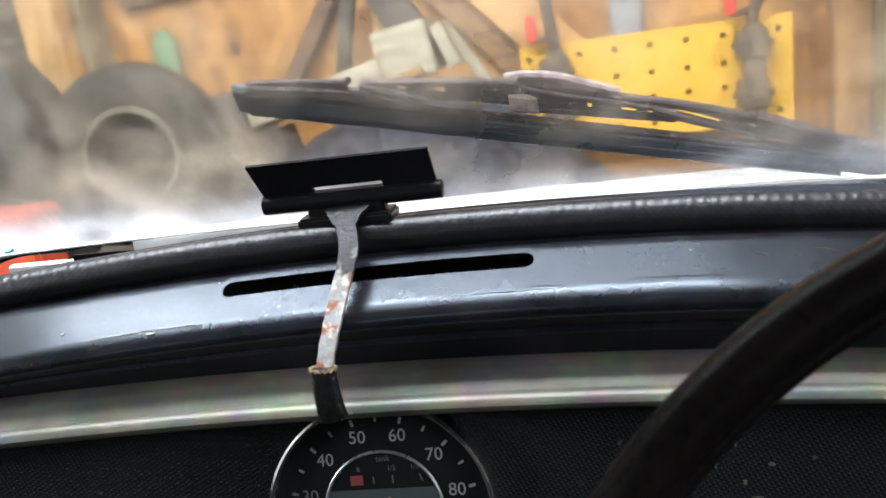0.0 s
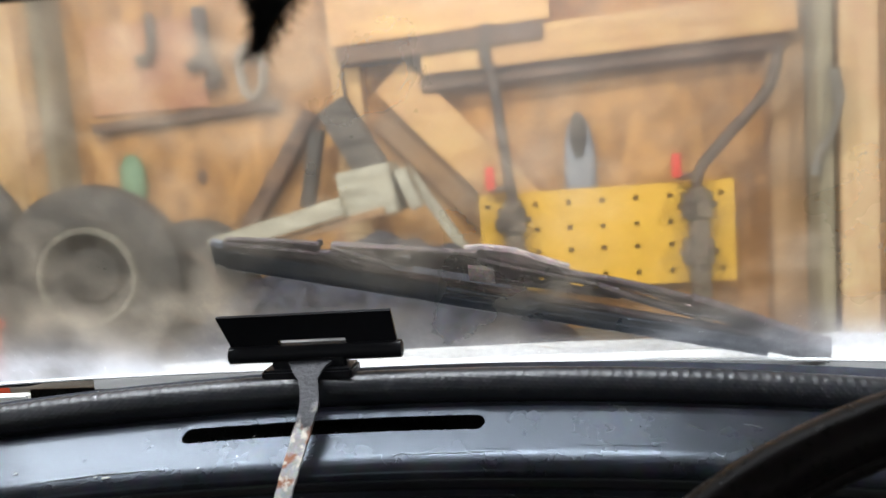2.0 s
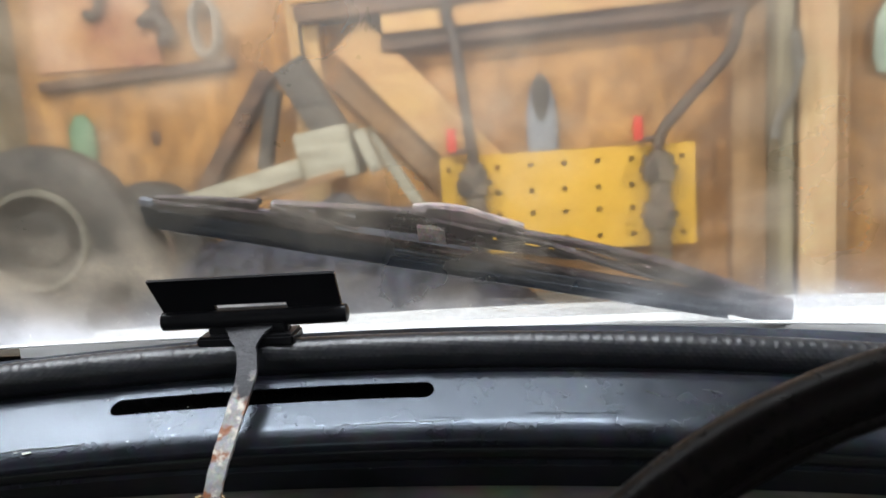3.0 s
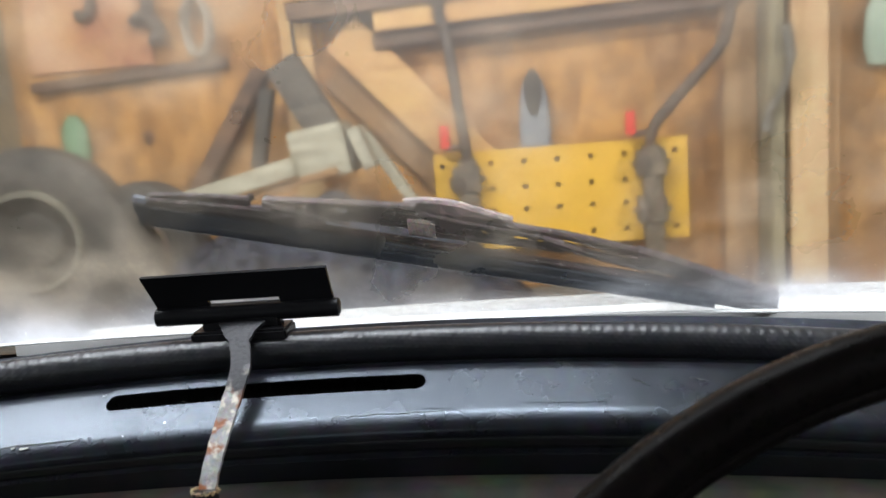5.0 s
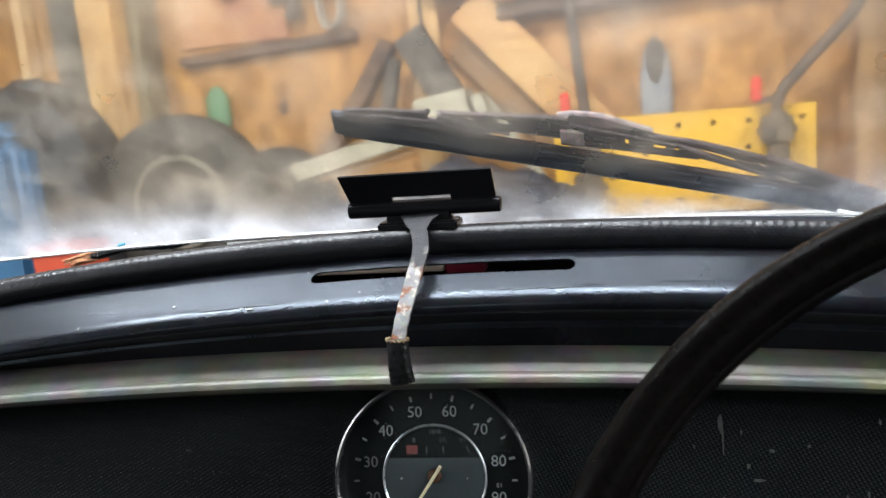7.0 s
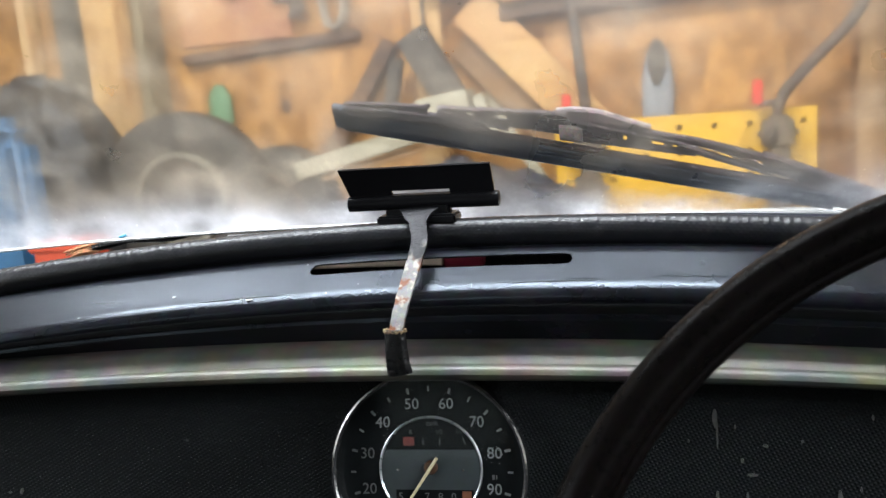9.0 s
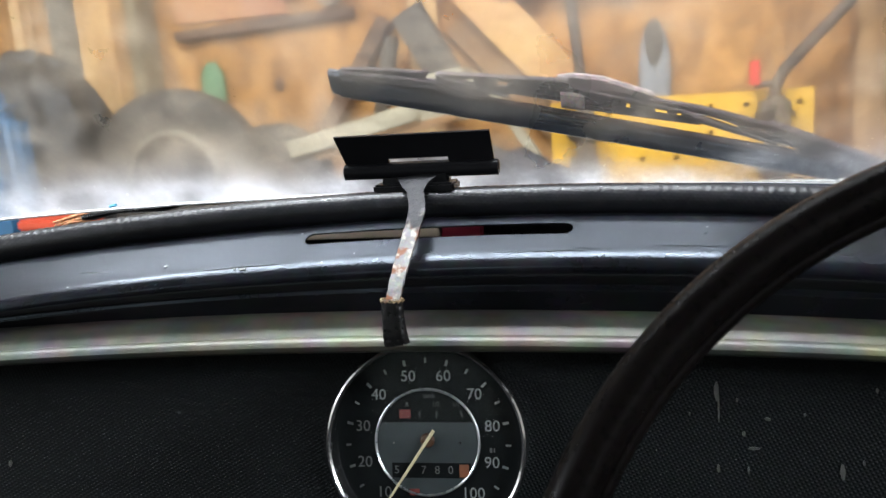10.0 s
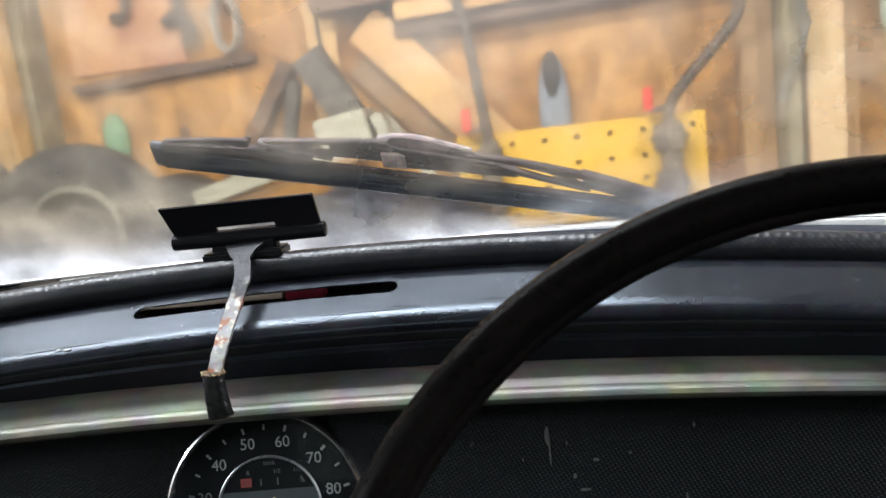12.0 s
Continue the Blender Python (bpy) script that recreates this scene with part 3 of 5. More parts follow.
def text_bm(body, size, m):
    """Lettering in the built-in font as thin mesh, centred, lying in the xy plane of m."""
    cu = bpy.data.curves.new("lettering", "FONT")
    cu.body, cu.size, cu.align_x, cu.align_y, cu.extrude, cu.resolution_u = body, size, "CENTER", "CENTER", 0.00008, 3
    ob = bpy.data.objects.new("lettering", cu)
    me = bpy.data.meshes.new_from_object(ob)
    bm = bmesh.new()
    bm.from_mesh(me)
    bmesh.ops.transform(bm, verts=bm.verts, matrix=m)
    bpy.data.objects.remove(ob)
    bpy.data.meshes.remove(me)
    bpy.data.curves.remove(cu)
    return bm


# ---- the garage ----
XW, XE, YS, YN, TOP = -2.7, 2.3, -3.2, 2.26, 2.5
floor_ = tagged(new("floor", mesh_of("floor", box(XW - 0.1, XE + 0.1, YS - 0.1, YN + 0.14, -0.1, 0), M_CONCRETE)), "grey concrete garage floor with stains", "floor", kind="structure")
ceiling_ = tagged(new("ceiling", mesh_of("ceiling", box(XW - 0.1, XE + 0.1, YS - 0.1, YN + 0.14, TOP, TOP + 0.08), M_PLASTER)), "pale painted board ceiling of the garage", "ceiling", kind="structure")
for name, b in (("wall_west", (XW - 0.1, XW, YS - 0.1, YN + 0.14, 0, TOP)), ("wall_east", (XE, XE + 0.1, YS - 0.1, YN + 0.14, 0, TOP))):
    tagged(new(name, mesh_of(name, box(*b), M_PLASTER)), "plain pale board garage wall", "wall", kind="structure")
wall_s = tagged(new("wall_south"), "plain dark timber garage wall with an added, unseen window opening", "wall", kind="structure")
for b in ((XW, -2.20, 0, TOP), (-0.20, XE, 0, TOP), (-2.20, -0.20, 0, 1.15), (-2.20, -0.20, 1.95, TOP)):
    part("wall_panel", box(b[0], b[1], YS - 0.1, YS, b[2], b[3]), M_DARKWOOD, wall_s)
# frame round the opening added for the rear fill light
for b in ((-2.20, -2.15, 1.15, 1.95), (-0.25, -0.20, 1.15, 1.95), (-2.15, -0.25, 1.15, 1.20), (-2.15, -0.25, 1.90, 1.95), (-1.22, -1.18, 1.20, 1.90)):
    part("added_window_frame", box(b[0] + 0.001, b[1] - 0.001, YS - 0.09, YS - 0.03, b[2] + 0.001, b[3] - 0.001, 0.004), M_WHITE, wall_s)
wall_n = tagged(new("wall_north", mesh_of("wall_north", box(XW, XE, YN + 0.02, YN + 0.14, 0, TOP), M_DARKWOOD)), "timber framed garage wall lined with orange-brown plywood", "wall", kind="structure")
bpy.context.view_layer.update()
for x0, x1, z0, z1 in ((-2.7, -1.425, 0, 2.5), (-1.42, -0.56, 0, 2.5), (-0.555, 0.60, 0, 2.5), (0.605, 1.3, 0, 2.5), (1.305, 2.3, 0, 2.5)):
    part("plywood_sheet", box(x0, x1, YN, YN + 0.02, z0, z1, 0.002, 1), M_WALL, wall_n)

# framing: uprights, rails and braces on the plywood
part("stud", box(-1.555, -1.440, 2.08, YN, 0, TOP, 0.004), M_PINE_Z, wall_n, "pale pine upright")
part("stud", box(-1.437, -1.402, 2.15, YN, 0, TOP, 0.004), M_OLIVE, wall_n, "weathered grey-green upright")
part("stud", box(-1.72, -1.60, 2.17, YN, 0, TOP, 0.004), M_GREYWOOD, wall_n, "weathered grey upright")
M_BROWN = wood("brown_wood", (0.466, 0.260, 0.108), (0.358, 0.192, 0.076), "Z", 0.8, 0.06)
M_PALE = wood("pale_pine", (0.717, 0.466, 0.242), (0.609, 0.376, 0.170), "Z", 0.7, 0.06)
part("stud", box(0.650, 0.686, 2.10, YN, 0, TOP, 0.004), M_OLIVE, wall_n, "narrow weathered olive-grey upright")
part("stud", box(0.561, 0.647, 2.19, YN, 0, TOP, 0.003), M_BROWN, wall_n, "brown stained upright board")
part("stud", box(0.802, 0.842, 2.17, YN, 0, TOP, 0.003), M_BROWN, wall_n, "narrow brown upright")
part("stud", box(0.706, 0.796, 2.12, YN, 0, TOP, 0.003), M_PALE, wall_n, "pale pine upright")
part("rail", plank((-0.32, 1.475), (0.62, 1.502), 0.095, 2.14, YN - 0.001), M_PINE, wall_n, "pale pine rail")
# dark brown strip close below the pale rail
part("batten", plank((-0.33, 1.405), (0.60, 1.437), 0.036, 2.17, YN - 0.001, 0.003), M_DARKWOOD, wall_n, "dark brown strip across the wall")
part("batten", plank((-0.54, 1.493), (0.0, 1.515), 0.042, 2.12, YN - 0.002, 0.003), M_DARKWOOD, wall_n, "dark brown strip across the wall")
part("rail", plank((-0.56, 1.58), (0.02, 1.60), 0.12, 2.13, YN - 0.003), M_PINE, wall_n, "yellowish pine rail")
part("batten", plank((-1.325, 1.368), (-0.755, 1.395), 0.027, 2.215, YN - 0.001, 0.003), M_DARKWOOD, wall_n, "dark brown strip across the wall")
part("brace", plank((-0.42, 1.44), (-0.06, 1.042), 0.119, 2.19, YN - 0.004), M_PINE, wall_n, "pale pine diagonal brace")
part("brace", plank((-0.655, 1.36), (-0.885, 1.03), 0.045, 2.20, YN - 0.004), M_DARKWOOD, wall_n, "dark diagonal brace")
M_TAN = wood("tan_board", (0.358, 0.197, 0.081), (0.251, 0.129, 0.054), "X", 0.8, 0.06)
# darker brown band along the lower edge of the pale brace
part("brace", plank((-0.45, 1.345), (-0.13, 0.985), 0.10, 2.225, YN - 0.004), M_TAN, wall_n, "darker brown diagonal strip beside the pale brace")
part("stud", box(-1.835, -1.80, 2.15, YN, 0, TOP, 0.003), M_PALE, wall_n, "narrow pale yellow upright")
part("stud", box(-1.796, -1.724, 2.20, YN, 0, TOP, 0.003), M_BROWN, wall_n, "brown stained upright board")
part("knot", lathe([(0, 0.004), (0.011, 0.004), (0.017, 0.001), (0.019, 0.0)], 18, Matrix.Translation((-1.016, YN, 1.204)) @ Matrix.Rotation(radians(90), 4, "X") @ Matrix.Diagonal((0.85, 1.2, 1, 1))), M_DARKWOOD, wall_n, "dark knot in the plywood")
part("stud", box(-0.585, -0.50, 2.20, YN, 0, TOP, 0.003), M_PINE_Z, wall_n, "pale pine upright")


def bench():
    b = thing("workbench", "rough timber workbench against the plywood wall", "workbench", (-0.77, 1.85, 0))
    part("worktop", box(-1.66, 0.20, 1.42, 2.07, 0.70, 0.75, 0.004), M_GREYWOOD, b)
    for x in (-1.61, 0.15):
        for y in (1.48, 2.03):
            part("leg", box(x - 0.035, x + 0.035, y - 0.035, y + 0.035, 0, 0.70, 0.003), M_GREYWOOD, b)
    part("apron", box(-1.57, 0.11, 1.45, 1.48, 0.60, 0.70, 0.003), M_GREYWOOD, b)


bench()


def heap(name, label, category, cx, cy, rx, ry, h, base, seed, material, rough=0.25, grid=44):
    """A loose covered heap: a dome with folds."""
    bm = bmesh.new()
    rows = []
    for i in range(grid + 1):
        row = []
        for j in range(grid * 2):
            a, r = j * math.tau / (grid * 2), i / grid
            q = Vector((math.cos(a) * r * 2.2, math.sin(a) * r * 2.2, seed))
            z = h * (1 - r**2.6) * (1 + rough * noise.noise(q * 1.6)) + rough * 0.25 * h * noise.noise(q * 5) * (1 - r**4)
            k = 1 + 0.12 * noise.noise(Vector((math.cos(a), math.sin(a), seed + 7)))
            row.append(bm.verts.new((cx + rx * r * k * math.cos(a), cy + ry * r * k * math.sin(a), base + max(0.0, z) * (1.0 if i < grid else 0.0))))
            if i == 0:
                break
        rows.append(row)
    for j in range(grid * 2):
        bm.faces.new((rows[0][0], rows[1][j], rows[1][(j + 1) % (grid * 2)]))
    for a, b in zip(rows[1:], rows[2:]):
        for j in range(grid * 2):
            q = (j + 1) % (grid * 2)
            bm.faces.new((a[j], a[q], b[q], b[j]))
    bm.faces.new(rows[-1])
    return tagged(new(name, mesh_of(name, bm, material)), label, category)


heap("tarpaulin", "crumpled dark blue-black tarpaulin heaped on the workbench", "tarpaulin", -0.42, 1.80, 0.50, 0.27, 0.275, 0.75, 2.0, M_TARP, 0.22)


def sack(cx, cy, base, r, h, seed):
    """A tied plastic bag: a bulging body with soft creases, gathered at the neck."""
    bm = bmesh.new()
    rows, n = [], 64
    for i in range(41):
        t = i / 40
        rise = math.sin(t * math.pi / 2)
        rad = r * max(0.0, math.cos(t * math.pi / 2)) ** 0.55 + 0.002
        row = []
        for k in range(n):
            a = k * math.tau / n
            q = Vector((math.cos(a) * 1.2, math.sin(a) * 1.2, t * 2.2 + seed))
            d = 1 + 0.28 * noise.noise(q * 1.1) + 0.10 * noise.noise(q * 3.7) + 0.03 * math.sin(a * 11 + 3 * noise.noise(q)) * t
            row.append(bm.verts.new((cx + rad * d * math.cos(a), cy + rad * d * math.sin(a), base + h * rise * (1 + 0.12 * noise.noise(q * 1.7)) - 0.30 * rad * d * math.cos(a) * rise + 0.015 * noise.noise(q * 4.3) * rise)))
        rows.append(row)
    for a, b in zip(rows, rows[1:]):
        for k in range(n):
            bm.faces.new((a[k], a[(k + 1) % n], b[(k + 1) % n], b[k]))
    bm.faces.new(rows[0])
    bm.faces.new(rows[-1])
    return tagged(new("bin_bag", mesh_of("bin_bag", bm, M_BAG)), "bulging black plastic bag on the workbench", "bag")


sack(-1.49, 1.82, 0.748, 0.20, 0.55, 5.0)


def tyre(cx, cy, cz, big, lean, material_rim):
    t = thing("tyre", "dusty black tyre with a pale rim standing on the workbench", "tyre", (cx, cy, cz - big))
    m = Matrix.Translation((cx, cy, cz)) @ Matrix.Rotation(radians(lean), 4, "Z") @ Matrix.Rotation(radians(90), 4, "X")
    prof = [(0.54, -0.30), (0.57, -0.42), (0.72, -0.46), (0.92, -0.38), (0.985, -0.30), (1.0, -0.1), (1.0, 0.1), (0.985, 0.30), (0.92, 0.38), (0.72, 0.46), (0.57, 0.42), (0.54, 0.30), (0.54, -0.30)]
    part("tread", lathe([(r * big, h * big * 0.6) for r, h in prof], 72, m), M_TYRE, t)
    rim = [(0.475, -0.36), (0.485, -0.47), (0.53, -0.48), (0.545, -0.44), (0.60, -0.28), (0.59, -0.1), (0.60, 0.2)]
    part("rim", lathe([(r * big, -h * big * 0.6) for r, h in rim], 72, m), material_rim, t, "pale metal rim edge")
    part("disc", lathe([(r * big, -h * big * 0.6) for r, h in ((0, -0.22), (0.10, -0.22), (0.28, -0.20), (0.33, -0.10), (0.44, -0.12), (0.50, -0.20))], 48, m), M_TYRE, t, "dark steel wheel disc")
    return t


tyre(-1.165, 1.90, 0.980, 0.230, 10, M_RIM)
tyre(-0.925, 1.985, 0.925, 0.175, -14, M_STEEL)


# offcuts of cream-painted wood propped on the heap
off = thing("wood_offcut", "cream-painted timber offcut propped on dark tarpaulin", "offcut", (-0.68, 1.98, 1.0))
part("board", plank((-0.85, 1.03), (-0.50, 1.112), 0.046, 1.90, 2.02, 0.003), M_CREAM, off)
part("batten", plank((-0.79, 1.008), (-0.40, 1.094), 0.020, 1.92, 2.03, 0.003), M_TAN, off, "bare brown batten under the board")
blk = thing("wood_block", "cream-painted timber block propped against the wall", "block", (-0.43, 2.0, 1.05))
part("block", plank((-0.512, 1.128), (-0.376, 1.148), 0.125, 1.93, 2.06, 0.004), M_CREAM, blk)
part("side_piece", plank((-0.360, 1.192), (-0.322, 1.092), 0.03, 1.93, 2.06, 0.003), M_CREAM, blk)
leaning = thing("leaning_board", "weathered grey board leaning on the wall", "board", (-0.52, 2.15, 1.1))
part("board", plank((-0.562, 1.368), (-0.450, 1.165), 0.086, 2.08, 2.14, 0.003), M_OLDWOOD, leaning)
part("board", plank((-0.625, 1.31), (-0.675, 1.10), 0.036, 2.15, 2.19, 0.003), M_OLDWOOD, leaning)
lean2 = thing("leaning_stick", "thin pale stick leaning on the wall", "stick", (-0.27, 2.0, 0.95))
part("shaft", plank((-0.345, 1.175), (-0.20, 0.94), 0.026, 2.0, 2.03, 0.002), M_CREAM, lean2)


def stand(x, base_y, path, cap_x, clamp_zs):
    """A steel pole with clamps and a red-capped screw."""
    s = thing("clamp_stand", "dark steel pole with clamps and a red-capped screw", "stand", (x, base_y, 0), group="clamp stands")
    part("pole", tube(smooth_path([(x, base_y, 0), (x, base_y, 0.5), *path], 8), 0.0145, 12), M_STEEL, s)
    part("foot", lathe([(0, 0), (0.11, 0), (0.11, 0.012), (0.03, 0.03), (0, 0.03)], 24, Matrix.Translation((x, base_y, 0))), M_STEEL, s)
    part("sleeve", box(x - 0.025, x + 0.025, base_y - 0.02, base_y + 0.02, 0.62, 1.085, 0.006), M_CLAMP, s, "dull brown steel sleeve on the pole")
    for z in clamp_zs:
        clamp = part("clamp", box(x - 0.040, x + 0.032, base_y - 0.03, base_y + 0.030, z - 0.030, z + 0.034, 0.002), M_CLAMP, s)
        part("jaw", box(x - 0.046, x - 0.012, base_y - 0.038, base_y - 0.028, z - 0.022, z + 0.010, 0.003), M_STEEL, clamp)
        part("bolt", tube([(x - 0.050, base_y, z), (x + 0.046, base_y, z)], 0.008, 8), M_STEEL, clamp)
    part("screw_arm", tube([(x, base_y - 0.0, 1.118), (cap_x, base_y, 1.114)], 0.008, 8), M_STEEL, s)
    part("cap", lathe([(0, 0), (0.0125, 0), (0.0135, 0.01), (0.0125, 0.056), (0.009, 0.060), (0, 0.060)], 16, Matrix.Translation((cap_x, base_y, 1.115))), M_RED, s, "red plastic cap")
    return s


stand(-0.103, 2.135, [(-0.103, 2.135, 1.04), (-0.109, 2.135, 1.14), (-0.122, 2.135, 1.28), (-0.134, 2.135, 1.40), (-0.150, 2.13, 1.465), (-0.141, 2.12, 1.54)], -0.158, (1.03, 0.92))
stand(0.368, 2.135, [(0.366, 2.135, 1.02), (0.372, 2.135, 1.12), (0.42, 2.13, 1.185), (0.53, 2.11, 1.305), (0.552, 2.10, 1.36), (0.56, 2.09, 1.42)], 0.318, (1.04, 0.92))


def yellow_board():
    b = thing("perforated_board", "yellow painted steel board with rows of round holes", "board", (0.135, 2.175, 0.84))
    xs = [-0.174, -0.045, 0.043, 0.130, 0.217, 0.304, 0.432]
    zs = [1.066, 0.998, 0.938, 0.868]
    x0, x1, z0, z1 = -0.196, 0.464, 0.836, 1.100
    bm = bmesh.new()
    # square cells, each holed one with an eight-sided ring of faces round the opening
    ex = [x0] + [(a + b) / 2 for a, b in zip(xs, xs[1:])] + [x1]
    ez = [z1] + [(a + b) / 2 for a, b in zip(zs, zs[1:])] + [z0]
    r, y = 0.0078, 2.172
    for i, cx in enumerate(xs):
        for j, cz in enumerate(zs):
            xa, xb, za, zb = ex[i], ex[i + 1], ez[j + 1], ez[j]
            skip = i in (0, 6) and j in (1, 2)
            if skip:
                bm.faces.new([bm.verts.new(p) for p in ((xa, y, za), (xb, y, za), (xb, y, zb), (xa, y, zb))])
                continue
            ring = [bm.verts.new((cx + r * math.cos(k * math.tau / 16 + math.pi / 16), y, cz + r * math.sin(k * math.tau / 16 + math.pi / 16))) for k in range(16)]
            outer = []
            for k in range(16):
                a = k * math.tau / 16 + math.pi / 16
                dx, dz = math.cos(a), math.sin(a)
                sx = ((xb - cx) if dx > 0 else (cx - xa)) / abs(dx)
                sz = ((zb - cz) if dz > 0 else (cz - za)) / abs(dz)
                s = min(sx, sz)
                outer.append(bm.verts.new((cx + dx * s, y, cz + dz * s)))
            corners = {1: (xb, zb), 5: (xa, zb), 9: (xa, za), 13: (xb, za)}
            for k in range(16):
                q = (k + 1) % 16
                f = [ring[k], outer[k]]
                if k in corners:
                    f.append(bm.verts.new((corners[k][0], y, corners[k][1])))
                f += [outer[q], ring[q]]
                bm.faces.new(f)
    bmesh.ops.remove_doubles(bm, verts=bm.verts, dist=1e-5)
    geo = bmesh.ops.extrude_face_region(bm, geom=bm.faces[:])
    bmesh.ops.translate(bm, verts=[v for v in geo["geom"] if isinstance(v, bmesh.types.BMVert)], vec=(0, 0.012, 0))
    part("sheet", bm, M_YELLOW, b)
    part("backing_strip", box(-0.19, 0.458, 2.195, 2.215, 0.845, 1.09, 0.002), M_DARKWOOD, b, "dark board behind the sheet")


yellow_board()


def pointed_tool():
    t = thing("pointed_tool", "grey pointed tool head with a dark tip on the wall", "tool", (0.085, 2.23, 1.05))
    m = Matrix.Translation((0.079, 2.228, 1.04)) @ Matrix.Diagonal((1, 0.55, 1, 1))
    part("body", lathe([(0, 0), (0.043, 0), (0.043, 0.11), (0.042, 0.15), (0.037, 0.19), (0.028, 0.225), (0.016, 0.25), (0.006, 0.262), (0, 0.263)], 28, m), M_GREYTOOL, t)
    part("tip", lathe([(0, 0.262), (0.006, 0.262), (0.016, 0.245), (0.023, 0.215), (0.022, 0.18), (0.010, 0.145), (0, 0.138)], 24, Matrix.Translation((0.077, 2.206, 1.04)) @ Matrix.Diagonal((1, 0.9, 1, 1))), M_OLDWOOD, t, "dark tip with a ridge down the middle")


pointed_tool()

cd = thing("hanging_rope", "thin dark rope hanging down the pine upright", "rope", (-0.543, 2.195, 1.4))
part("strand", tube(smooth_path([(-0.536, 2.190, 1.95), (-0.540, 2.194, 1.62), (-0.548, 2.194, 1.47), (-0.545, 2.192, 1.39)], 6), 0.0045, 8), M_STEEL, cd)
part("nail", tube([(-0.536, 2.18, 1.95), (-0.536, 2.21, 1.95)], 0.004, 8), M_STEEL, cd)
tl_ = thing("hung_bag", "pale teal plastic bag hung on the plywood", "bag", (0.97, 2.24, 1.25))
part("pouch", lathe([(0, 0), (0.055, 0.006), (0.068, 0.05), (0.062, 0.14), (0.035, 0.19), (0.012, 0.21), (0, 0.212)], 28, Matrix.Translation((0.985, 2.232, 1.235)) @ Matrix.Diagonal((1, 0.35, 1, 1))), M_TEAL, tl_)
part("nail", tube([(0.985, 2.215, 1.445), (0.985, 2.262, 1.445)], 0.004, 8), M_STEEL, tl_)

hk = thing("hung_strap", "dark doubled strap hanging from the pine upright", "strap", (0.68, 2.09, 1.33))
part("strap", tube(smooth_path([(0.685, 2.085, 1.35), (0.69, 2.075, 1.27), (0.675, 2.08, 1.20), (0.645, 2.085, 1.15), (0.64, 2.09, 1.10)]), 0.016, 10, flat=0.6), M_GREYWOOD, hk)
part("nail", tube([(0.685, 2.07, 1.355), (0.685, 2.11, 1.355)], 0.004, 8), M_STEEL, hk)

tagged(new("red_board", mesh_of("red_board", box(-1.33, -0.965, 2.245, YN - 0.001, 1.405, 1.66, 0.003), M_REDBOARD)), "faded red painted board on the plywood wall", "board")
gb = thing("green_pouch", "small green plastic pouch hung on the plywood", "pouch", (-1.16, 2.25, 1.2))
part("pouch", lathe([(0, 0), (0.032, 0.004), (0.04, 0.03), (0.038, 0.10), (0.022, 0.125), (0.014, 0.135), (0, 0.136)], 24, Matrix.Translation((-1.222, 2.235, 1.15)) @ Matrix.Diagonal((1, 0.6, 1, 1))), M_GREEN, gb)
ch = thing("cable_coil", "coil of grey cable hung on the wall", "cable coil", (-0.77, 2.24, 1.5))
coil = [(-0.815 + (0.035 + 0.004 * math.sin(k * 0.9)) * math.cos(k * 0.26), 2.215 + 0.022 * math.sin(k * 0.041), 1.49 + 0.075 * math.sin(k * 0.26)) for k in range(120)]
part("loop", tube(coil, 0.006, 8), M_HOSE, ch)
part("nail", tube([(-0.815, 2.19, 1.563), (-0.815, 2.262, 1.563)], 0.004, 8), M_STEEL, ch)
sh = thing("hanging_tool", "dark old hand tool hanging on the wall", "tool", (-0.90, 2.24, 1.5))
part("handle", tube(smooth_path([(-0.955, 2.22, 1.68), (-0.95, 2.215, 1.60), (-0.945, 2.215, 1.54)]), [0.022] * 17, 12, flat=0.7), M_STEEL, sh)
part("head", tube(smooth_path([(-0.995, 2.215, 1.515), (-0.955, 2.21, 1.535), (-0.925, 2.215, 1.495), (-0.945, 2.22, 1.455)]), 0.022, 12, flat=0.8), M_STEEL, sh)
hh = thing("hanging_tool", "short dark hook hanging on the wall", "tool", (-1.13, 2.24, 1.56))
part("hook", tube(smooth_path([(-1.11, 2.23, 1.68), (-1.115, 2.225, 1.58), (-1.14, 2.225, 1.545), (-1.16, 2.23, 1.56)]), 0.013, 10), M_STEEL, hh)

dr = thing("jerrycan", "blue plastic jerrycan standing on the workbench", "jerrycan", (-1.52, 1.55, 0.75))
part("can", box(-1.62, -1.335, 1.50, 1.60, 0.75, 1.19, 0.034, 5), M_BLUE, dr)
part("shoulder", box(-1.60, -1.355, 1.505, 1.595, 1.16, 1.225, 0.03, 5), M_BLUE, dr)
part("handle", tube(smooth_path([(-1.58, 1.55, 1.21), (-1.57, 1.55, 1.25), (-1.46, 1.55, 1.255), (-1.44, 1.55, 1.215)]), 0.011, 10), M_BLUE, dr)
cr = thing("plastic_crate", "orange-red plastic crate on the workbench", "crate", (-1.26, 1.5, 0.75))
part("tub", box(-1.285, -1.15, 1.43, 1.525, 0.75, 0.935, 0.01), M_REDBOX, cr)
part("lip", box(-1.292, -1.143, 1.425, 1.528, 0.922, 0.947, 0.006), M_REDBOX, cr)


# ---- the car ----
def bow(x):
    """How far the dash and scuttle curve away from straight, in plan."""
    u = x + 0.07
    return 0.06 * u - 0.2 * u * u


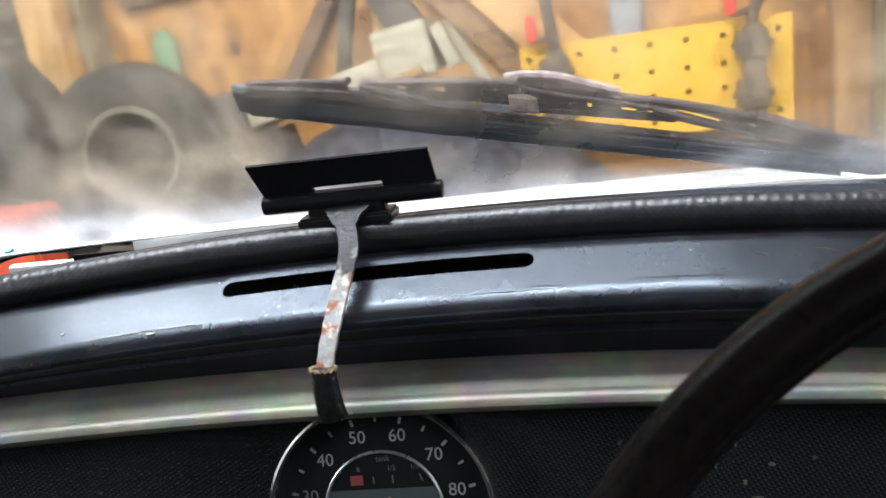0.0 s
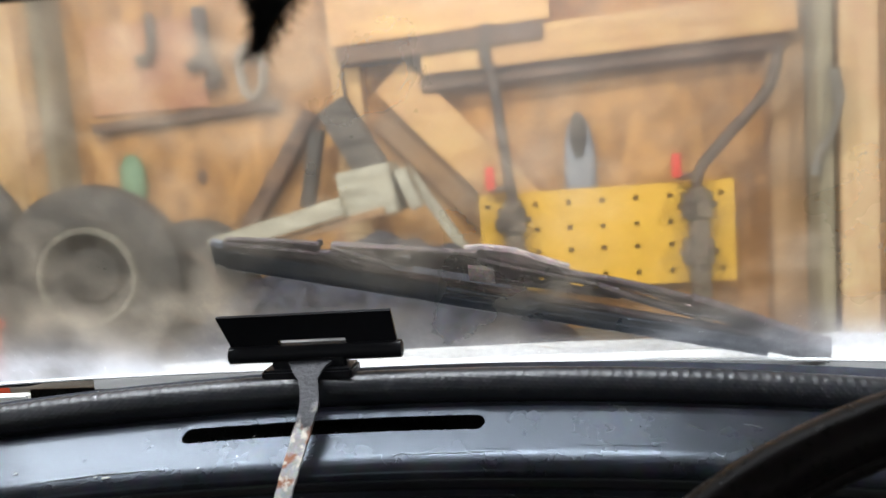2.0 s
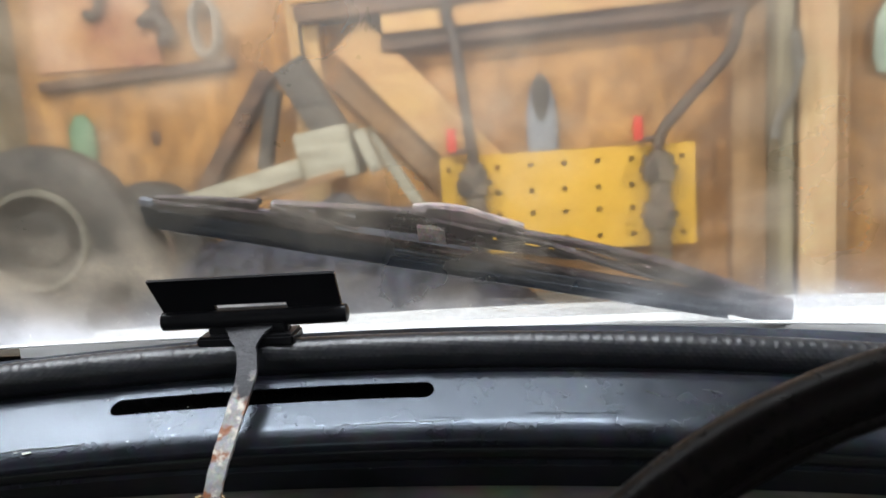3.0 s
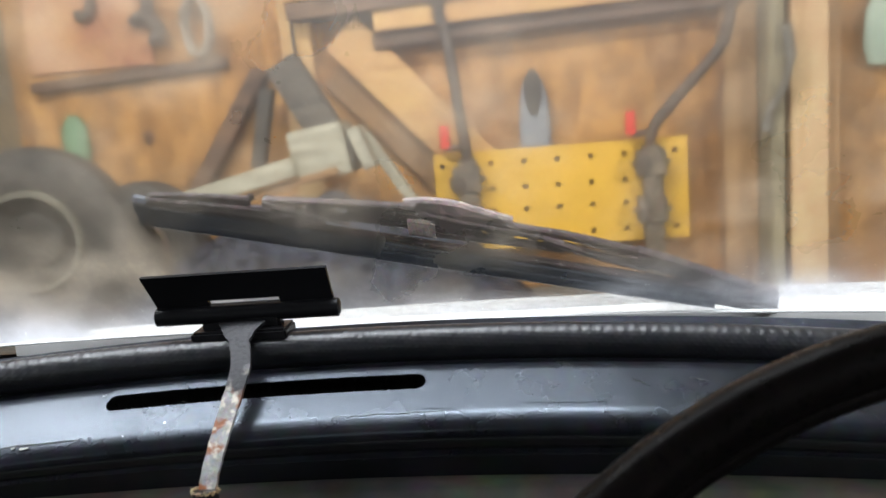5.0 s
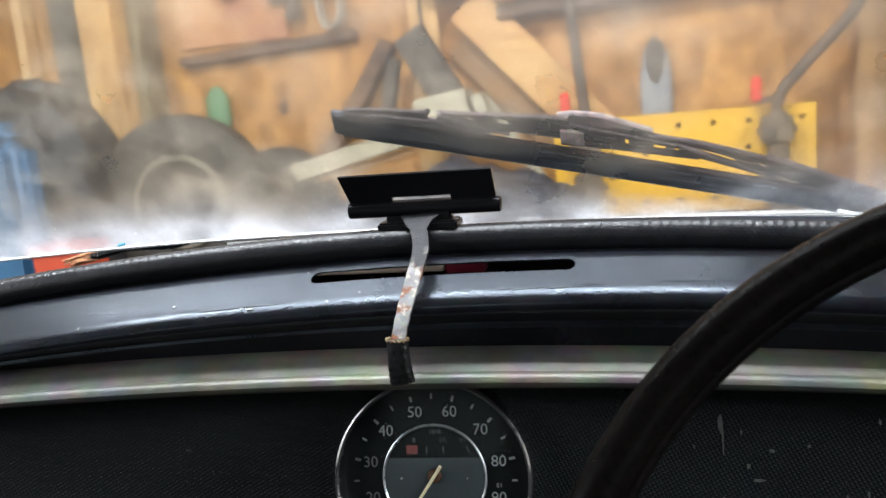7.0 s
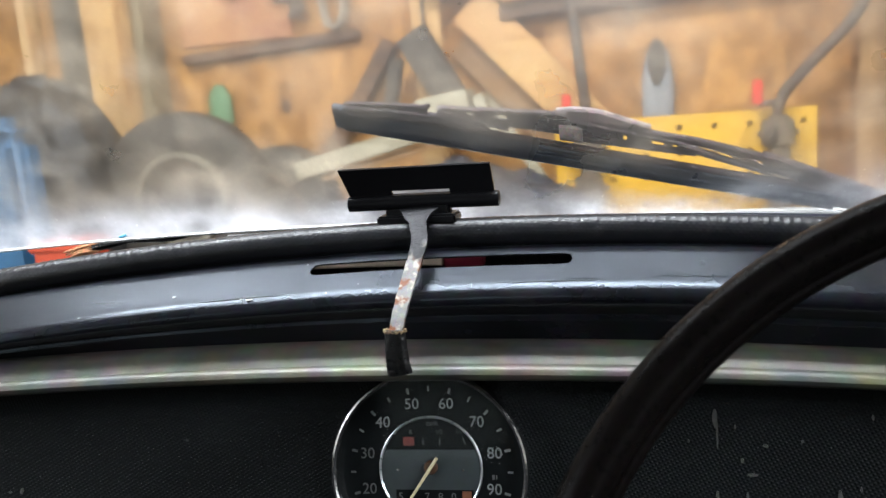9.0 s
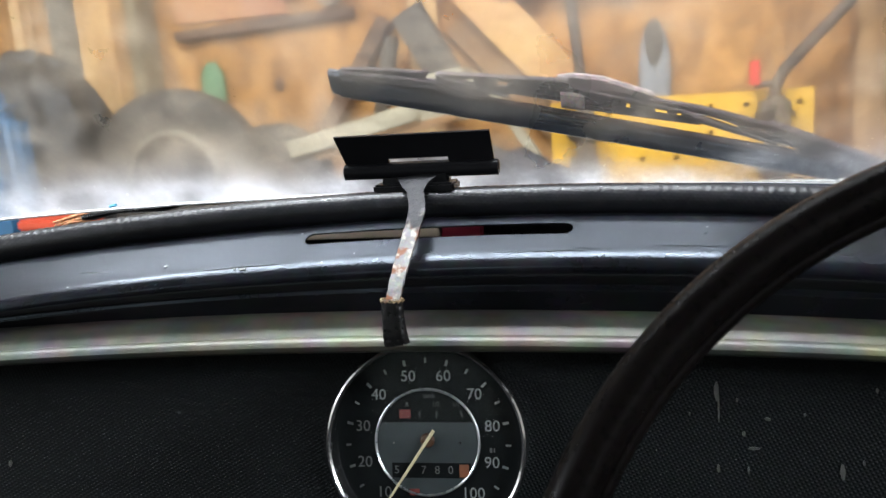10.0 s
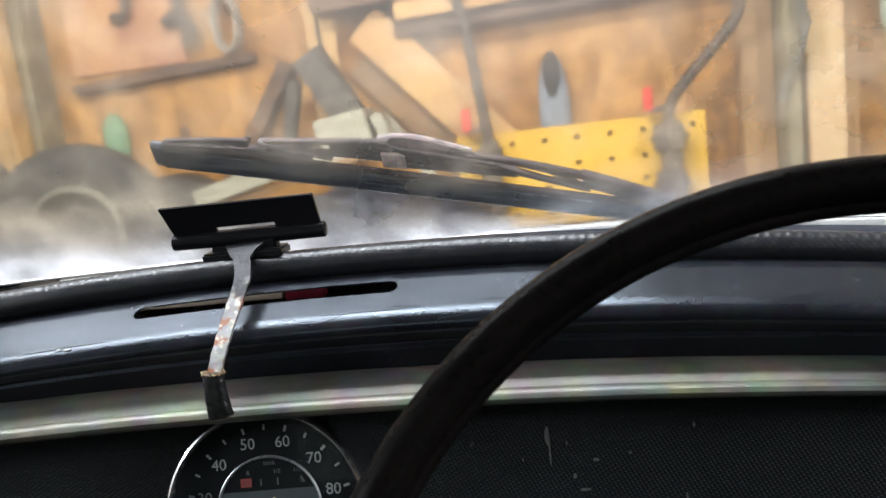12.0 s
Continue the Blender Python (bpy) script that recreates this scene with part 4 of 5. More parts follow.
def sweep(profile, xs, closed=False, ripple=None):
    """Sweeps rows of (y, z, bend, slope) across the car: each point's height is z + slope x + bend x^2."""
    bm = bmesh.new()
    cols = []
    for i, x in enumerate(xs):
        cols.append([bm.verts.new((x, y + bow(x), z + b * x + a * x * x + (ripple(x, k) if ripple else 0.0))) for k, (y, z, a, b) in enumerate(profile)])
    n = len(profile)
    for ca, cb in zip(cols, cols[1:]):
        for k in range(n if closed else n - 1):
            q = (k + 1) % n
            bm.faces.new((ca[k], cb[k], cb[q], ca[q]))
    if closed:
        bm.faces.new(cols[0])
        bm.faces.new(cols[-1])
    return bm


def steps(a, b, n):
    return [a + (b - a) * i / n for i in range(n + 1)]


XL, XR = -0.66, 0.52
dash = thing("dashboard", "black painted dashboard with vent slot and woven vinyl face", "dashboard", (-0.07, 0.39, 0.80))

# top of the dash with its long rounded demister slot
G = (0.399, 1.1000, -0.17, -0.024)
C = (0.3728, 1.0854, -0.17, -0.019)
SL0, SL1, SLC, SLH = -0.1572, -0.0078, 0.31, 0.15


def lerp4(p, q, t):
    return tuple(u + (v - u) * t for u, v in zip(p, q))


# the flat bends slowly towards the crest, then turns down tightly
CREST, _y, _z = [], 0.37673, 1.08759
for _k in range(28):
    CREST.append((_y, _z, -0.17 + 0.004 * _k / 28, -0.019))
    _turn, _ds = (119.1 + 11 * _k / 12, 0.0005) if _k < 12 else (130 + 4 * (_k - 12), 0.0072 * radians(4))
    _y, _z = _y - _ds * math.sin(radians(_turn)), _z + _ds * math.cos(radians(_turn))


def dash_top():
    xs = sorted({round(x, 5) for x in (*steps(XL, SL0, 40), *steps(SL0, SL0 + 0.006, 8), *steps(SL0 + 0.006, SL1 - 0.006, 24), *steps(SL1 - 0.006, SL1, 8), *steps(SL1, XR, 40))})
    back = (0.424, 1.1060, -0.17, -0.022)
    crest = list(CREST)
    crest += [(0.3708, 1.0745, -0.16, -0.020), (0.3725, 1.0722, -0.15, -0.021), (0.3752, 1.0700, -0.14, -0.021), (0.3765, 1.0680, -0.135, -0.022), (0.3762, 1.0660, -0.13, -0.022), (0.3772, 1.0640, -0.12, -0.023), (0.3800, 1.0600, -0.11, -0.025), (0.3822, 1.0560, -0.09, -0.027), (0.3840, 1.0525, -0.08, -0.028), (0.394, 1.0520, -0.08, -0.028)]
    bm = bmesh.new()
    cols, slot = [], []
    for x in xs:
        h = 0.0
        if SL0 < x < SL1:
            e = min(x - SL0, SL1 - x)
            h = SLH * (math.sqrt(max(0.0, 1 - (1 - e / 0.0048) ** 2)) if e < 0.0048 else 1.0)
        rows = [back, G, lerp4(G, C, (SLC - h) / 2), lerp4(G, C, SLC - h), lerp4(G, C, SLC + h), lerp4(G, C, (SLC + h + 1) / 2), *crest]
        cols.append([bm.verts.new((x, y + bow(x), z + b * x + a * x * x)) for y, z, a, b in rows])
        slot.append(h)
    for i in range(len(xs) - 1):
        for k in range(len(cols[0]) - 1):
            if k == 3 and (slot[i] > 0 or slot[i + 1] > 0):
                continue
            try:
                bm.faces.new((cols[i][k], cols[i + 1][k], cols[i + 1][k + 1], cols[i][k + 1]))
            except ValueError:
                pass
    bmesh.ops.remove_doubles(bm, verts=bm.verts, dist=1e-6)
    geo = bmesh.ops.extrude_face_region(bm, geom=bm.faces[:])
    bmesh.ops.translate(bm, verts=[v for v in geo["geom"] if isinstance(v, bmesh.types.BMVert)], vec=(0, 0.0009, -0.0010))
    return bm


part("top_panel", dash_top(), M_DASH, dash, "satin black painted metal top with a slot")

strip = [(0.3860, 1.0517, -0.08, -0.026), (0.3735, 1.0519, -0.08, -0.026), (0.3718, 1.0508, -0.078, -0.025), (0.3668, 1.0472, -0.07, -0.022), (0.3640, 1.0446, -0.066, -0.020), (0.3622, 1.0450, -0.063, -0.019), (0.3598, 1.0448, -0.062, -0.019), (0.3574, 1.0434, -0.06, -0.018), (0.3564, 1.0412, -0.058, -0.018), (0.3572, 1.0389, -0.056, -0.0175), (0.3598, 1.0370, -0.055, -0.017), (0.3640, 1.0352, -0.052, -0.017), (0.392, 1.0315, -0.05, -0.017), (0.392, 1.0510, -0.08, -0.026)]
part("trim_strip", sweep(strip, steps(XL, XR, 60), True), M_TRIM, dash, "dull grey metal trim with a raised bead")


def face_y(z):
    return 0.3795 + 0.26 * (z - 0.986)


part("face_panel", sweep([(face_y(z), z, -0.045 if z > 1 else -0.02, -0.017) for z in steps(1.036, 0.76, 6)] + [(face_y(0.76) + 0.01, 0.76, -0.02, -0.017), (face_y(1.036) + 0.01, 1.036, -0.045, -0.017)], steps(XL, XR, 60), True), M_PANEL, dash, "black woven vinyl facing")

def on_top(x, t, up=0.0003):
    """A place on the sloping top, t from its back edge (0) to the crest (1)."""
    y, z, a, b = lerp4(G, C, t)
    return Vector((x, y + bow(x) - 0.49 * up, z + b * x + a * x * x + 0.87 * up))


random.seed(21)
for x0, t0, x1, t1, w in ((-0.010, 0.84, 0.006, 0.86, 0.0002), (0.034, 0.80, 0.075, 0.79, 0.0002), (-0.22, 0.93, -0.16, 0.95, 0.0004), (-0.05, 0.93, 0.01, 0.90, 0.0003), (0.085, 0.35, 0.092, 0.45, 0.0004), (0.11, 0.30, 0.118, 0.36, 0.0004), (-0.29, 0.6, -0.27, 0.7, 0.0003)):
    line = [on_top(x0 + (x1 - x0) * k / 8, t0 + (t1 - t0) * k / 8 + random.uniform(-0.012, 0.012), 0.0001) for k in range(9)]
    part("scratch", tube(line, [0.00005 + w * 0.5 * math.sin(math.pi * (k + 0.5) / 9) for k in range(9)], 6), M_DIAL if x0 in (-0.010, 0.034) else M_SPLASH, dash, "thin scratch in the paint")
for x, t, w in ((-0.187, 1.0, 0.0022), (-0.192, 0.97, 0.0012), (-0.235, 0.72, 0.0012), (-0.290, 0.98, 0.0007), (-0.142, 0.98, 0.0006), (-0.125, 0.80, 0.0005), (0.060, 0.30, 0.0004), (-0.12, 0.42, 0.0004)):
    bm = bmesh.new()
    bm.faces.new([bm.verts.new(on_top(x + w * random.uniform(0.6, 1.2) * math.cos(k * 0.6283), t + w * 14 * random.uniform(0.5, 1.1) * math.sin(k * 0.6283), 0.0004)) for k in range(10)])
    bmesh.ops.solidify(bm, geom=bm.faces[:], thickness=0.0003)
    part("paint_chip", bm, M_CHIP, dash, "pale chip in the paint")

# dried splashes and scratches on the facing
random.seed(4)
for x, z, w, h in ((0.064, 1.008, 0.0022, 0.005), (0.0648, 1.000, 0.0008, 0.008), (0.082, 0.980, 0.005, 0.0007), (0.124, 0.971, 0.0022, 0.004), (0.064, 0.969, 0.0014, 0.002), (0.089, 0.995, 0.0025, 0.0008), (0.077, 0.987, 0.0016, 0.0012), (0.074, 1.004, 0.0009, 0.0012), (0.050, 0.996, 0.0008, 0.0008), (0.141, 1.012, 0.001, 0.0014), (0.134, 0.976, 0.001, 0.0014), (0.107, 0.998, 0.0012, 0.0007), (0.079, 0.969, 0.001, 0.002), (-0.3447, 0.9665, 0.0018, 0.0018), (-0.352, 0.966, 0.002, 0.0006)):
    bm = bmesh.new()
    n = 14
    vs = [bm.verts.new((x + 0.62 * w * (0.75 + 0.4 * random.random()) * math.cos(k * math.tau / n), face_y(z) + bow(x) - 0.0006 + 0.26 * h * math.sin(k * math.tau / n), z + h * math.sin(k * math.tau / n) + (-0.045 if z > 1 else -0.02) * x * x - 0.017 * x)) for k in range(n)]
    bm.faces.new(vs)
    geo = bmesh.ops.extrude_face_region(bm, geom=bm.faces[:])
    bmesh.ops.translate(bm, verts=[v for v in geo["geom"] if isinstance(v, bmesh.types.BMVert)], vec=(0, 0.0008, 0))
    part("splash", bm, M_SPLASH, dash)

# the rolled piping along the foot of the screen, with its pressed ribs
PIPE = [(0.4085 + 0.0088 * math.cos(a), 1.1082 + 0.0086 * math.sin(a), -0.19, -0.030) for a in [k * math.tau / 20 for k in range(20)]]


def ribs(x, k):
    a = k * math.tau / 20
    top = math.exp(-(((a - 2.0) / 0.55) ** 2))
    return 0.00066 * top * (1 - abs(math.sin(x * math.pi / 0.0052))) * (0.65 + 0.6 * noise.noise(Vector((x * 90, 0, 0))))


piping = thing("screen_piping", "ribbed black vinyl piping along the foot of the windscreen", "piping", (-0.07, 0.41, 1.1))
part("roll", sweep(PIPE, steps(XL, XR, 1500), True, ribs), M_SEAL, piping)
part("lip", sweep([(0.4150, 1.1095, -0.162, -0.0223), (0.4155, 1.1122, -0.162, -0.0223), (0.4250, 1.1143, -0.162, -0.0223), (0.4320, 1.1128, -0.162, -0.0223), (0.4330, 1.1092, -0.162, -0.0223)], steps(XL, XR, 90), True), M_LIP, piping, "flat black rubber lip")


# instrument
def speedometer():
    s = thing("speedometer", "round speedometer with chrome bezel, white numerals and cream needle", "speedometer", (-0.0915, 0.375, 0.98))
    tilt = math.atan(0.26)
    base = Matrix.Translation((-0.0910, 0.3655, 0.9818)) @ Matrix.Rotation(radians(3.9), 4, "Z") @ Matrix.Rotation(radians(90) - tilt, 4, "X")
    R = 0.0566
    deep = base @ Matrix.Translation((0, 0, -0.0065))
    part("bezel", lathe([(R * 1.0, -0.012), (R * 1.0, 0.0005), (R * 0.985, 0.0026), (R * 0.965, 0.0030), (R * 0.945, 0.0022), (R * 0.935, 0.0), (R * 0.925, -0.0045), (R * 0.915, -0.0065)], 128, base), M_CHROME, s, "polished chrome bezel")
    dial = part("dial", lathe([(R * 0.99, -0.0062), (R * 0.99, 0.0), (0, 0.0)], 96, deep), M_DIAL, s, "black dial face")
    px = 0.00013

    def on_dial(x, y, up=0.0004):
        return deep @ Matrix.Translation((x * px, y * px, up))

    # below 35 the print is dimmer: shade on the dial's left, put into the colour
    for v in range(10, 101, 10):
        a = radians(105.4 - (v - 50) * 3.07)
        part("numeral", text_bm(str(v), 0.0088, on_dial(291 * math.cos(a), 291 * math.sin(a))), M_DIMPRINT if v < 35 else M_PRINT, dial)
    for i in range(19):
        v = 10 + 5 * i
        a = radians(105.4 - (v - 50) * 3.07)
        w, h = (0.0014, 0.0034) if v % 10 == 0 else (0.0011, 0.0030)
        bm = box(-w / 2, w / 2, -h / 2, h / 2, 0, 0.00016)
        bmesh.ops.transform(bm, verts=bm.verts, matrix=on_dial(350 * math.cos(a), 350 * math.sin(a)) @ Matrix.Rotation(a - math.pi / 2, 4, "Z"))
        part("tick", bm, M_DIMPRINT if v < 35 else M_PRINT, dial)
    ri = 226 * px
    part("inner_ring", lathe([(ri * 1.02, 0.0), (ri * 1.02, 0.0011), (ri, 0.0014), (ri * 0.975, 0.0009), (ri * 0.975, 0.0)], 96, deep), M_RING, s, "thin dull chrome inner ring")
    # the grey lower plate, a disc cut by a chord
    bm = bmesh.new()
    cut = 84 * px
    a0 = math.asin(cut / (ri * 0.975))
    arc = [math.pi - a0 + (math.pi + 2 * a0) * k / 60 for k in range(61)]
    bm.faces.new([bm.verts.new(deep @ Vector((ri * 0.975 * math.cos(a), ri * 0.975 * math.sin(a), 0.0005))) for a in arc])
    plate = part("lower_plate", bm, M_DIALGREY, s, "blue-grey lower plate")
    bm = box(-165 * px, 178 * px, -32 * px, 32 * px, 0, 0.0003)
    bmesh.ops.transform(bm, verts=bm.verts, matrix=on_dial(9, -120, 0.0006))
    part("odometer_window", bm, M_DIAL, plate, "black odometer window")
    for ch, x in (("5", -135), ("7", -18), ("8", 42), ("0", 100)):
        part("digit", text_bm(ch, 0.0062, on_dial(x, -119, 0.0010)), M_DIMPRINT, plate)
    bm = box(-20 * px, 20 * px, -27 * px, 27 * px, 0, 0.0002)
    bmesh.ops.transform(bm, verts=bm.verts, matrix=on_dial(158, -120, 0.0010))
    part("digit_drum", bm, M_ORANGE, plate, "orange last digit drum")
    for x in (-146, 144):
        part("rivet", lathe([(0.0, 0.0012), (0.0006, 0.001), (0.0008, 0.0005), (0.0, 0.0005)], 12, on_dial(x, -3, 0)), M_CHROME, s)
    part("lettering", text_bm("tank", 0.0040, on_dial(12, 198)), M_DIMPRINT, dial)
    for tx, x, y in (("R", -85, 160), ("1/2", 42, 160), ("1/1", 130, 160)):
        part("lettering", text_bm(tx, 0.0034, on_dial(x, y)), M_DIMPRINT, dial)
    for x, y, w, h, t in ((-30, 118, 0.0006, 0.0036, 0), (44, 118, 0.0006, 0.0040, 0), (152, 120, 0.0006, 0.0040, 20), (-148, 170, 0.0007, 0.006, -24)):
        bm = box(-w / 2, w / 2, -h / 2, h / 2, 0, 0.00016)
        bmesh.ops.transform(bm, verts=bm.verts, matrix=on_dial(x, y) @ Matrix.Rotation(radians(t), 4, "Z"))
        part("gauge_mark", bm, M_DIMPRINT, dial)
    a = radians(105.4 - (86.5 - 50) * 3.07)
    for dx, w, h in ((-9, 0.0014, 0.0026), (5, 0.0008, 0.0022)):
        bm = box(-w / 2, w / 2, -h / 2, h / 2, 0, 0.00016)
        bmesh.ops.transform(bm, verts=bm.verts, matrix=on_dial(286 * math.cos(a) + dx, 286 * math.sin(a)))
        part("lamp_symbol", bm, M_DIMPRINT, dial)
    bm = box(-0.0032, 0.0032, -0.0024, 0.0024, 0, 0.00016)
    bmesh.ops.transform(bm, verts=bm.verts, matrix=on_dial(-95, 120))
    part("reserve_mark", bm, M_REDPRINT, s, "red reserve mark")
    bm = box(-0.0028, 0.0028, -0.0018, 0.0018, 0, 0.00016)
    bmesh.ops.transform(bm, verts=bm.verts, matrix=on_dial(-60, -212, 0.0008))
    part("warning_lens", bm, M_REDPRINT, s, "red warning lens")
    part("hub", lathe([(0, 0.0026), (0.0032, 0.0024), (0.0040, 0.0012), (0.0040, 0.0)], 24, on_dial(2, 8)), M_HUB, s, "dark brown needle hub")
    a = radians(235.4)
    d = Vector((math.cos(a), math.sin(a), 0))
    p0, p1 = Vector((2, 8, 0)) * px - d * 0.0070, Vector((2, 8, 0)) * px + d * 0.042
    part("needle", tube([deep @ (p0 + Vector((0, 0, 0.0034))), deep @ (p1 + Vector((0, 0, 0.0030)))], [0.00105, 0.0006], 8), M_NEEDLE, s, "cream needle")
    bm = lathe([(R * 0.935, 0.0), (0, 0.0)], 96, base)
    glass = part("glass", bm, M_CLEAR, s, "clear cover glass")
    glass.visible_shadow = False


M_CLEAR = bpy.data.materials.new("clear_cover")
M_CLEAR.use_nodes = True
_n = M_CLEAR.node_tree
_n.nodes.remove(_n.nodes["Principled BSDF"])
_t, _g, _f, _x = (_n.nodes.new(k) for k in ("ShaderNodeBsdfTransparent", "ShaderNodeBsdfGlossy", "ShaderNodeFresnel", "ShaderNodeMixShader"))
_g.inputs["Roughness"].default_value = 0.06
_f.inputs[0].default_value = 1.14
_n.links.new(_f.outputs[0], _x.inputs[0])
_n.links.new(_t.outputs[0], _x.inputs[1])
_n.links.new(_g.outputs[0], _x.inputs[2])
_n.links.new(_x.outputs[0], _n.nodes["Material Output"].inputs[0])
speedometer()


# steering wheel
def steering_wheel():
    s = thing("steering_wheel", "thin-rimmed black plastic steering wheel", "steering wheel", (0.1847, 0.1745, 0.9730))
    n = Vector((math.sin(-0.0025) * math.cos(0.520), -math.cos(-0.0025) * math.cos(0.520), math.sin(0.520)))
    m = Matrix.Translation((0.1847, 0.1745, 0.9730)) @ n.to_track_quat("Z", "Y").to_matrix().to_4x4()
    R, r = 0.1984, 0.0084
    ring = [m @ Vector((R * math.cos(k * math.tau / 128), R * math.sin(k * math.tau / 128), 0)) for k in range(128)]
    part("rim", tube(ring, r, 20, closed=True, up=n), M_WHEEL, s, "glossy black plastic rim")
    inner = [m @ Vector(((R - 0.0082) * math.cos(k * math.tau / 128), (R - 0.0082) * math.sin(k * math.tau / 128), -0.0030)) for k in range(128)]
    part("finger_grip", tube(inner, 0.0034, 10, closed=True, up=n), M_WHEEL, s, "raised finger grip inside the rim")
    for a in (20, 160, 270):
        c, q = math.cos(radians(a)), math.sin(radians(a))
        part("spoke", tube([m @ Vector((0.035 * c, 0.035 * q, -0.03)), m @ Vector((0.12 * c, 0.12 * q, -0.022)), m @ Vector((R * c, R * q, 0))], [0.012, 0.010, 0.007], 10, flat=0.5, up=n), M_WHEEL, s)
    part("hub", lathe([(0, -0.02), (0.03, -0.02), (0.042, -0.028), (0.045, -0.05), (0.02, -0.06), (0, -0.06)], 40, m), M_WHEEL, s)
    part("column", tube([m @ Vector((0, 0, -0.05)), m @ Vector((0, 0, -0.34))], 0.019, 16), M_BLACKPL, s)


steering_wheel()


# bracket clipped over the piping
def bracket():
    b = thing("clip_bracket", "black plastic clip plate on a rusty bent strip of steel", "bracket", (-0.097, 0.36, 1.05))
    tl, tr, br, bl = Vector((-0.1418, 0.4025, 1.1495)), Vector((-0.0528, 0.4085, 1.1485)), Vector((-0.0518, 0.4145, 1.1300)), Vector((-0.1368, 0.4085, 1.1310))
    away = (tr - tl).cross(bl - tl).normalized()
    if away.y < 0:
        away = -away
    # plate with a slot, drawn as a frame of four bars of one sheet
    sl, sr = 0.30, 0.70
    st, sb = 0.74, 0.88

    def at(u, v, d=0.0):
        return (tl + (tr - tl) * u) * (1 - v) + (bl + (br - bl) * u) * v + away * d

    bm = bmesh.new()
    us, vs = [0, 0.02, sl, sr, 0.98, 1], [0, 0.03, st, sb, 1]
    grid = [[bm.verts.new(at(u, v)) for v in vs] for u in us]
    for i in range(5):
        for j in range(4):
            if i == 2 and j == 2:
                continue
            bm.faces.new((grid[i][j], grid[i + 1][j], grid[i + 1][j + 1], grid[i][j + 1]))
    geo = bmesh.ops.extrude_face_region(bm, geom=bm.faces[:])
    bmesh.ops.translate(bm, verts=[v for v in geo["geom"] if isinstance(v, bmesh.types.BMVert)], vec=away * 0.0022)
    part("plate", bm, M_BLACKPL, b, "glossy black plate with a slot")
    lo, hi = at(-0.035, 1.10, -0.001), at(1.035, 1.10, -0.001)
    part("lower_roll", tube([lo + (hi - lo) * 0.004, lo + (hi - lo) * 0.012, lo + (hi - lo) * 0.988, lo + (hi - lo) * 0.996], [0.0032, 0.0045, 0.0045, 0.0032], 14), M_BLACKPL, b)
    part("neck", box(-0.1165, -0.0775, 0.4075, 0.4155, 1.1180, 1.1275, 0.0015), M_BLACKPL, b)
    part("clip_foot", box(-0.1205, -0.0735, 0.4020, 0.4200, 1.1160, 1.1215, 0.0012), M_BLACKPL, b, "black clip foot over the piping")
    # steel strip, wide at the neck and narrowing, bent over the roll
    line = smooth_path([(-0.0955, 0.4065, 1.1245), (-0.0955, 0.4000, 1.1205), (-0.0925, 0.3920, 1.1145), (-0.0905, 0.3835, 1.1085), (-0.0915, 0.3715, 1.0985), (-0.0930, 0.3590, 1.0880), (-0.0943, 0.3480, 1.0775), (-0.0950, 0.3415, 1.0690)], 6)
    bm = bmesh.new()
    rings = []
    for i, p in enumerate(line):
        t = i / (len(line) - 1)
        w = 0.0115 - 0.0066 * min(1.0, t / 0.22) if t < 0.22 else 0.0049 - 0.0018 * (t - 0.22)
        w *= 1 + 0.10 * noise.noise(Vector((t * 22, 0, 3)))
        d = (line[min(i + 1, len(line) - 1)] - line[max(i - 1, 0)]).normalized()
        nn = Vector((1, 0, 0)).cross(d).normalized()
        rings.append([bm.verts.new(p + Vector((s * w, 0, 0)) + nn * q) for s, q in ((-1, -0.0008), (1, -0.0008), (1, 0.0008), (-1, 0.0008))])
    for ra, rb in zip(rings, rings[1:]):
        for k in range(4):
            bm.faces.new((ra[k], ra[(k + 1) % 4], rb[(k + 1) % 4], rb[k]))
    bm.faces.new(rings[0])
    bm.faces.new(rings[-1])
    part("steel_strip", bm, M_RUST, b, "steel strip, black paint worn to rusty metal")
    boot = smooth_path([(-0.0950, 0.3410, 1.0715), (-0.0948, 0.3398, 1.0625), (-0.0942, 0.3390, 1.0545), (-0.0935, 0.3388, 1.0490)], 6)
    boot_ = part("rubber_boot", tube(boot, [0.0057 + 0.0012 * i / len(boot) + 0.00012 * math.sin(i * 2.1) for i in range(len(boot))], 14, flat=0.62, up=(0, 1, 0)), M_RUBBER, b, "wrinkled black rubber end cap")
    fray = [(-0.0950 + 0.0056 * math.cos(k * math.tau / 40), 0.3410 - 0.0036 * math.sin(k * math.tau / 40), 1.0713 + 0.0006 * math.sin(k * 2.3)) for k in range(40)]
    part("frayed_rim", tube(fray, [0.0006 + 0.0003 * math.sin(k * 1.7) for k in range(40)], 6, closed=True), M_FRAY, boot_, "brown frayed rim of the cap")


bracket()


# windscreen: a raked flat pane whose foot leaves a gap at the passenger's end
def glass_y(z, d=0.0):
    return 0.412 - 0.4 * (z - 1.182) + d


def foot_z(x):
    u = min(0.0, x + 0.13)
    v = max(0.0, x + 0.04)
    return 1.1120 - 0.105 * u * u - 0.13 * v * v


screen = thing("windscreen", "raked windscreen clouded with dirt towards its lower edge", "windscreen", (0, glass_y(1.114), 1.114))


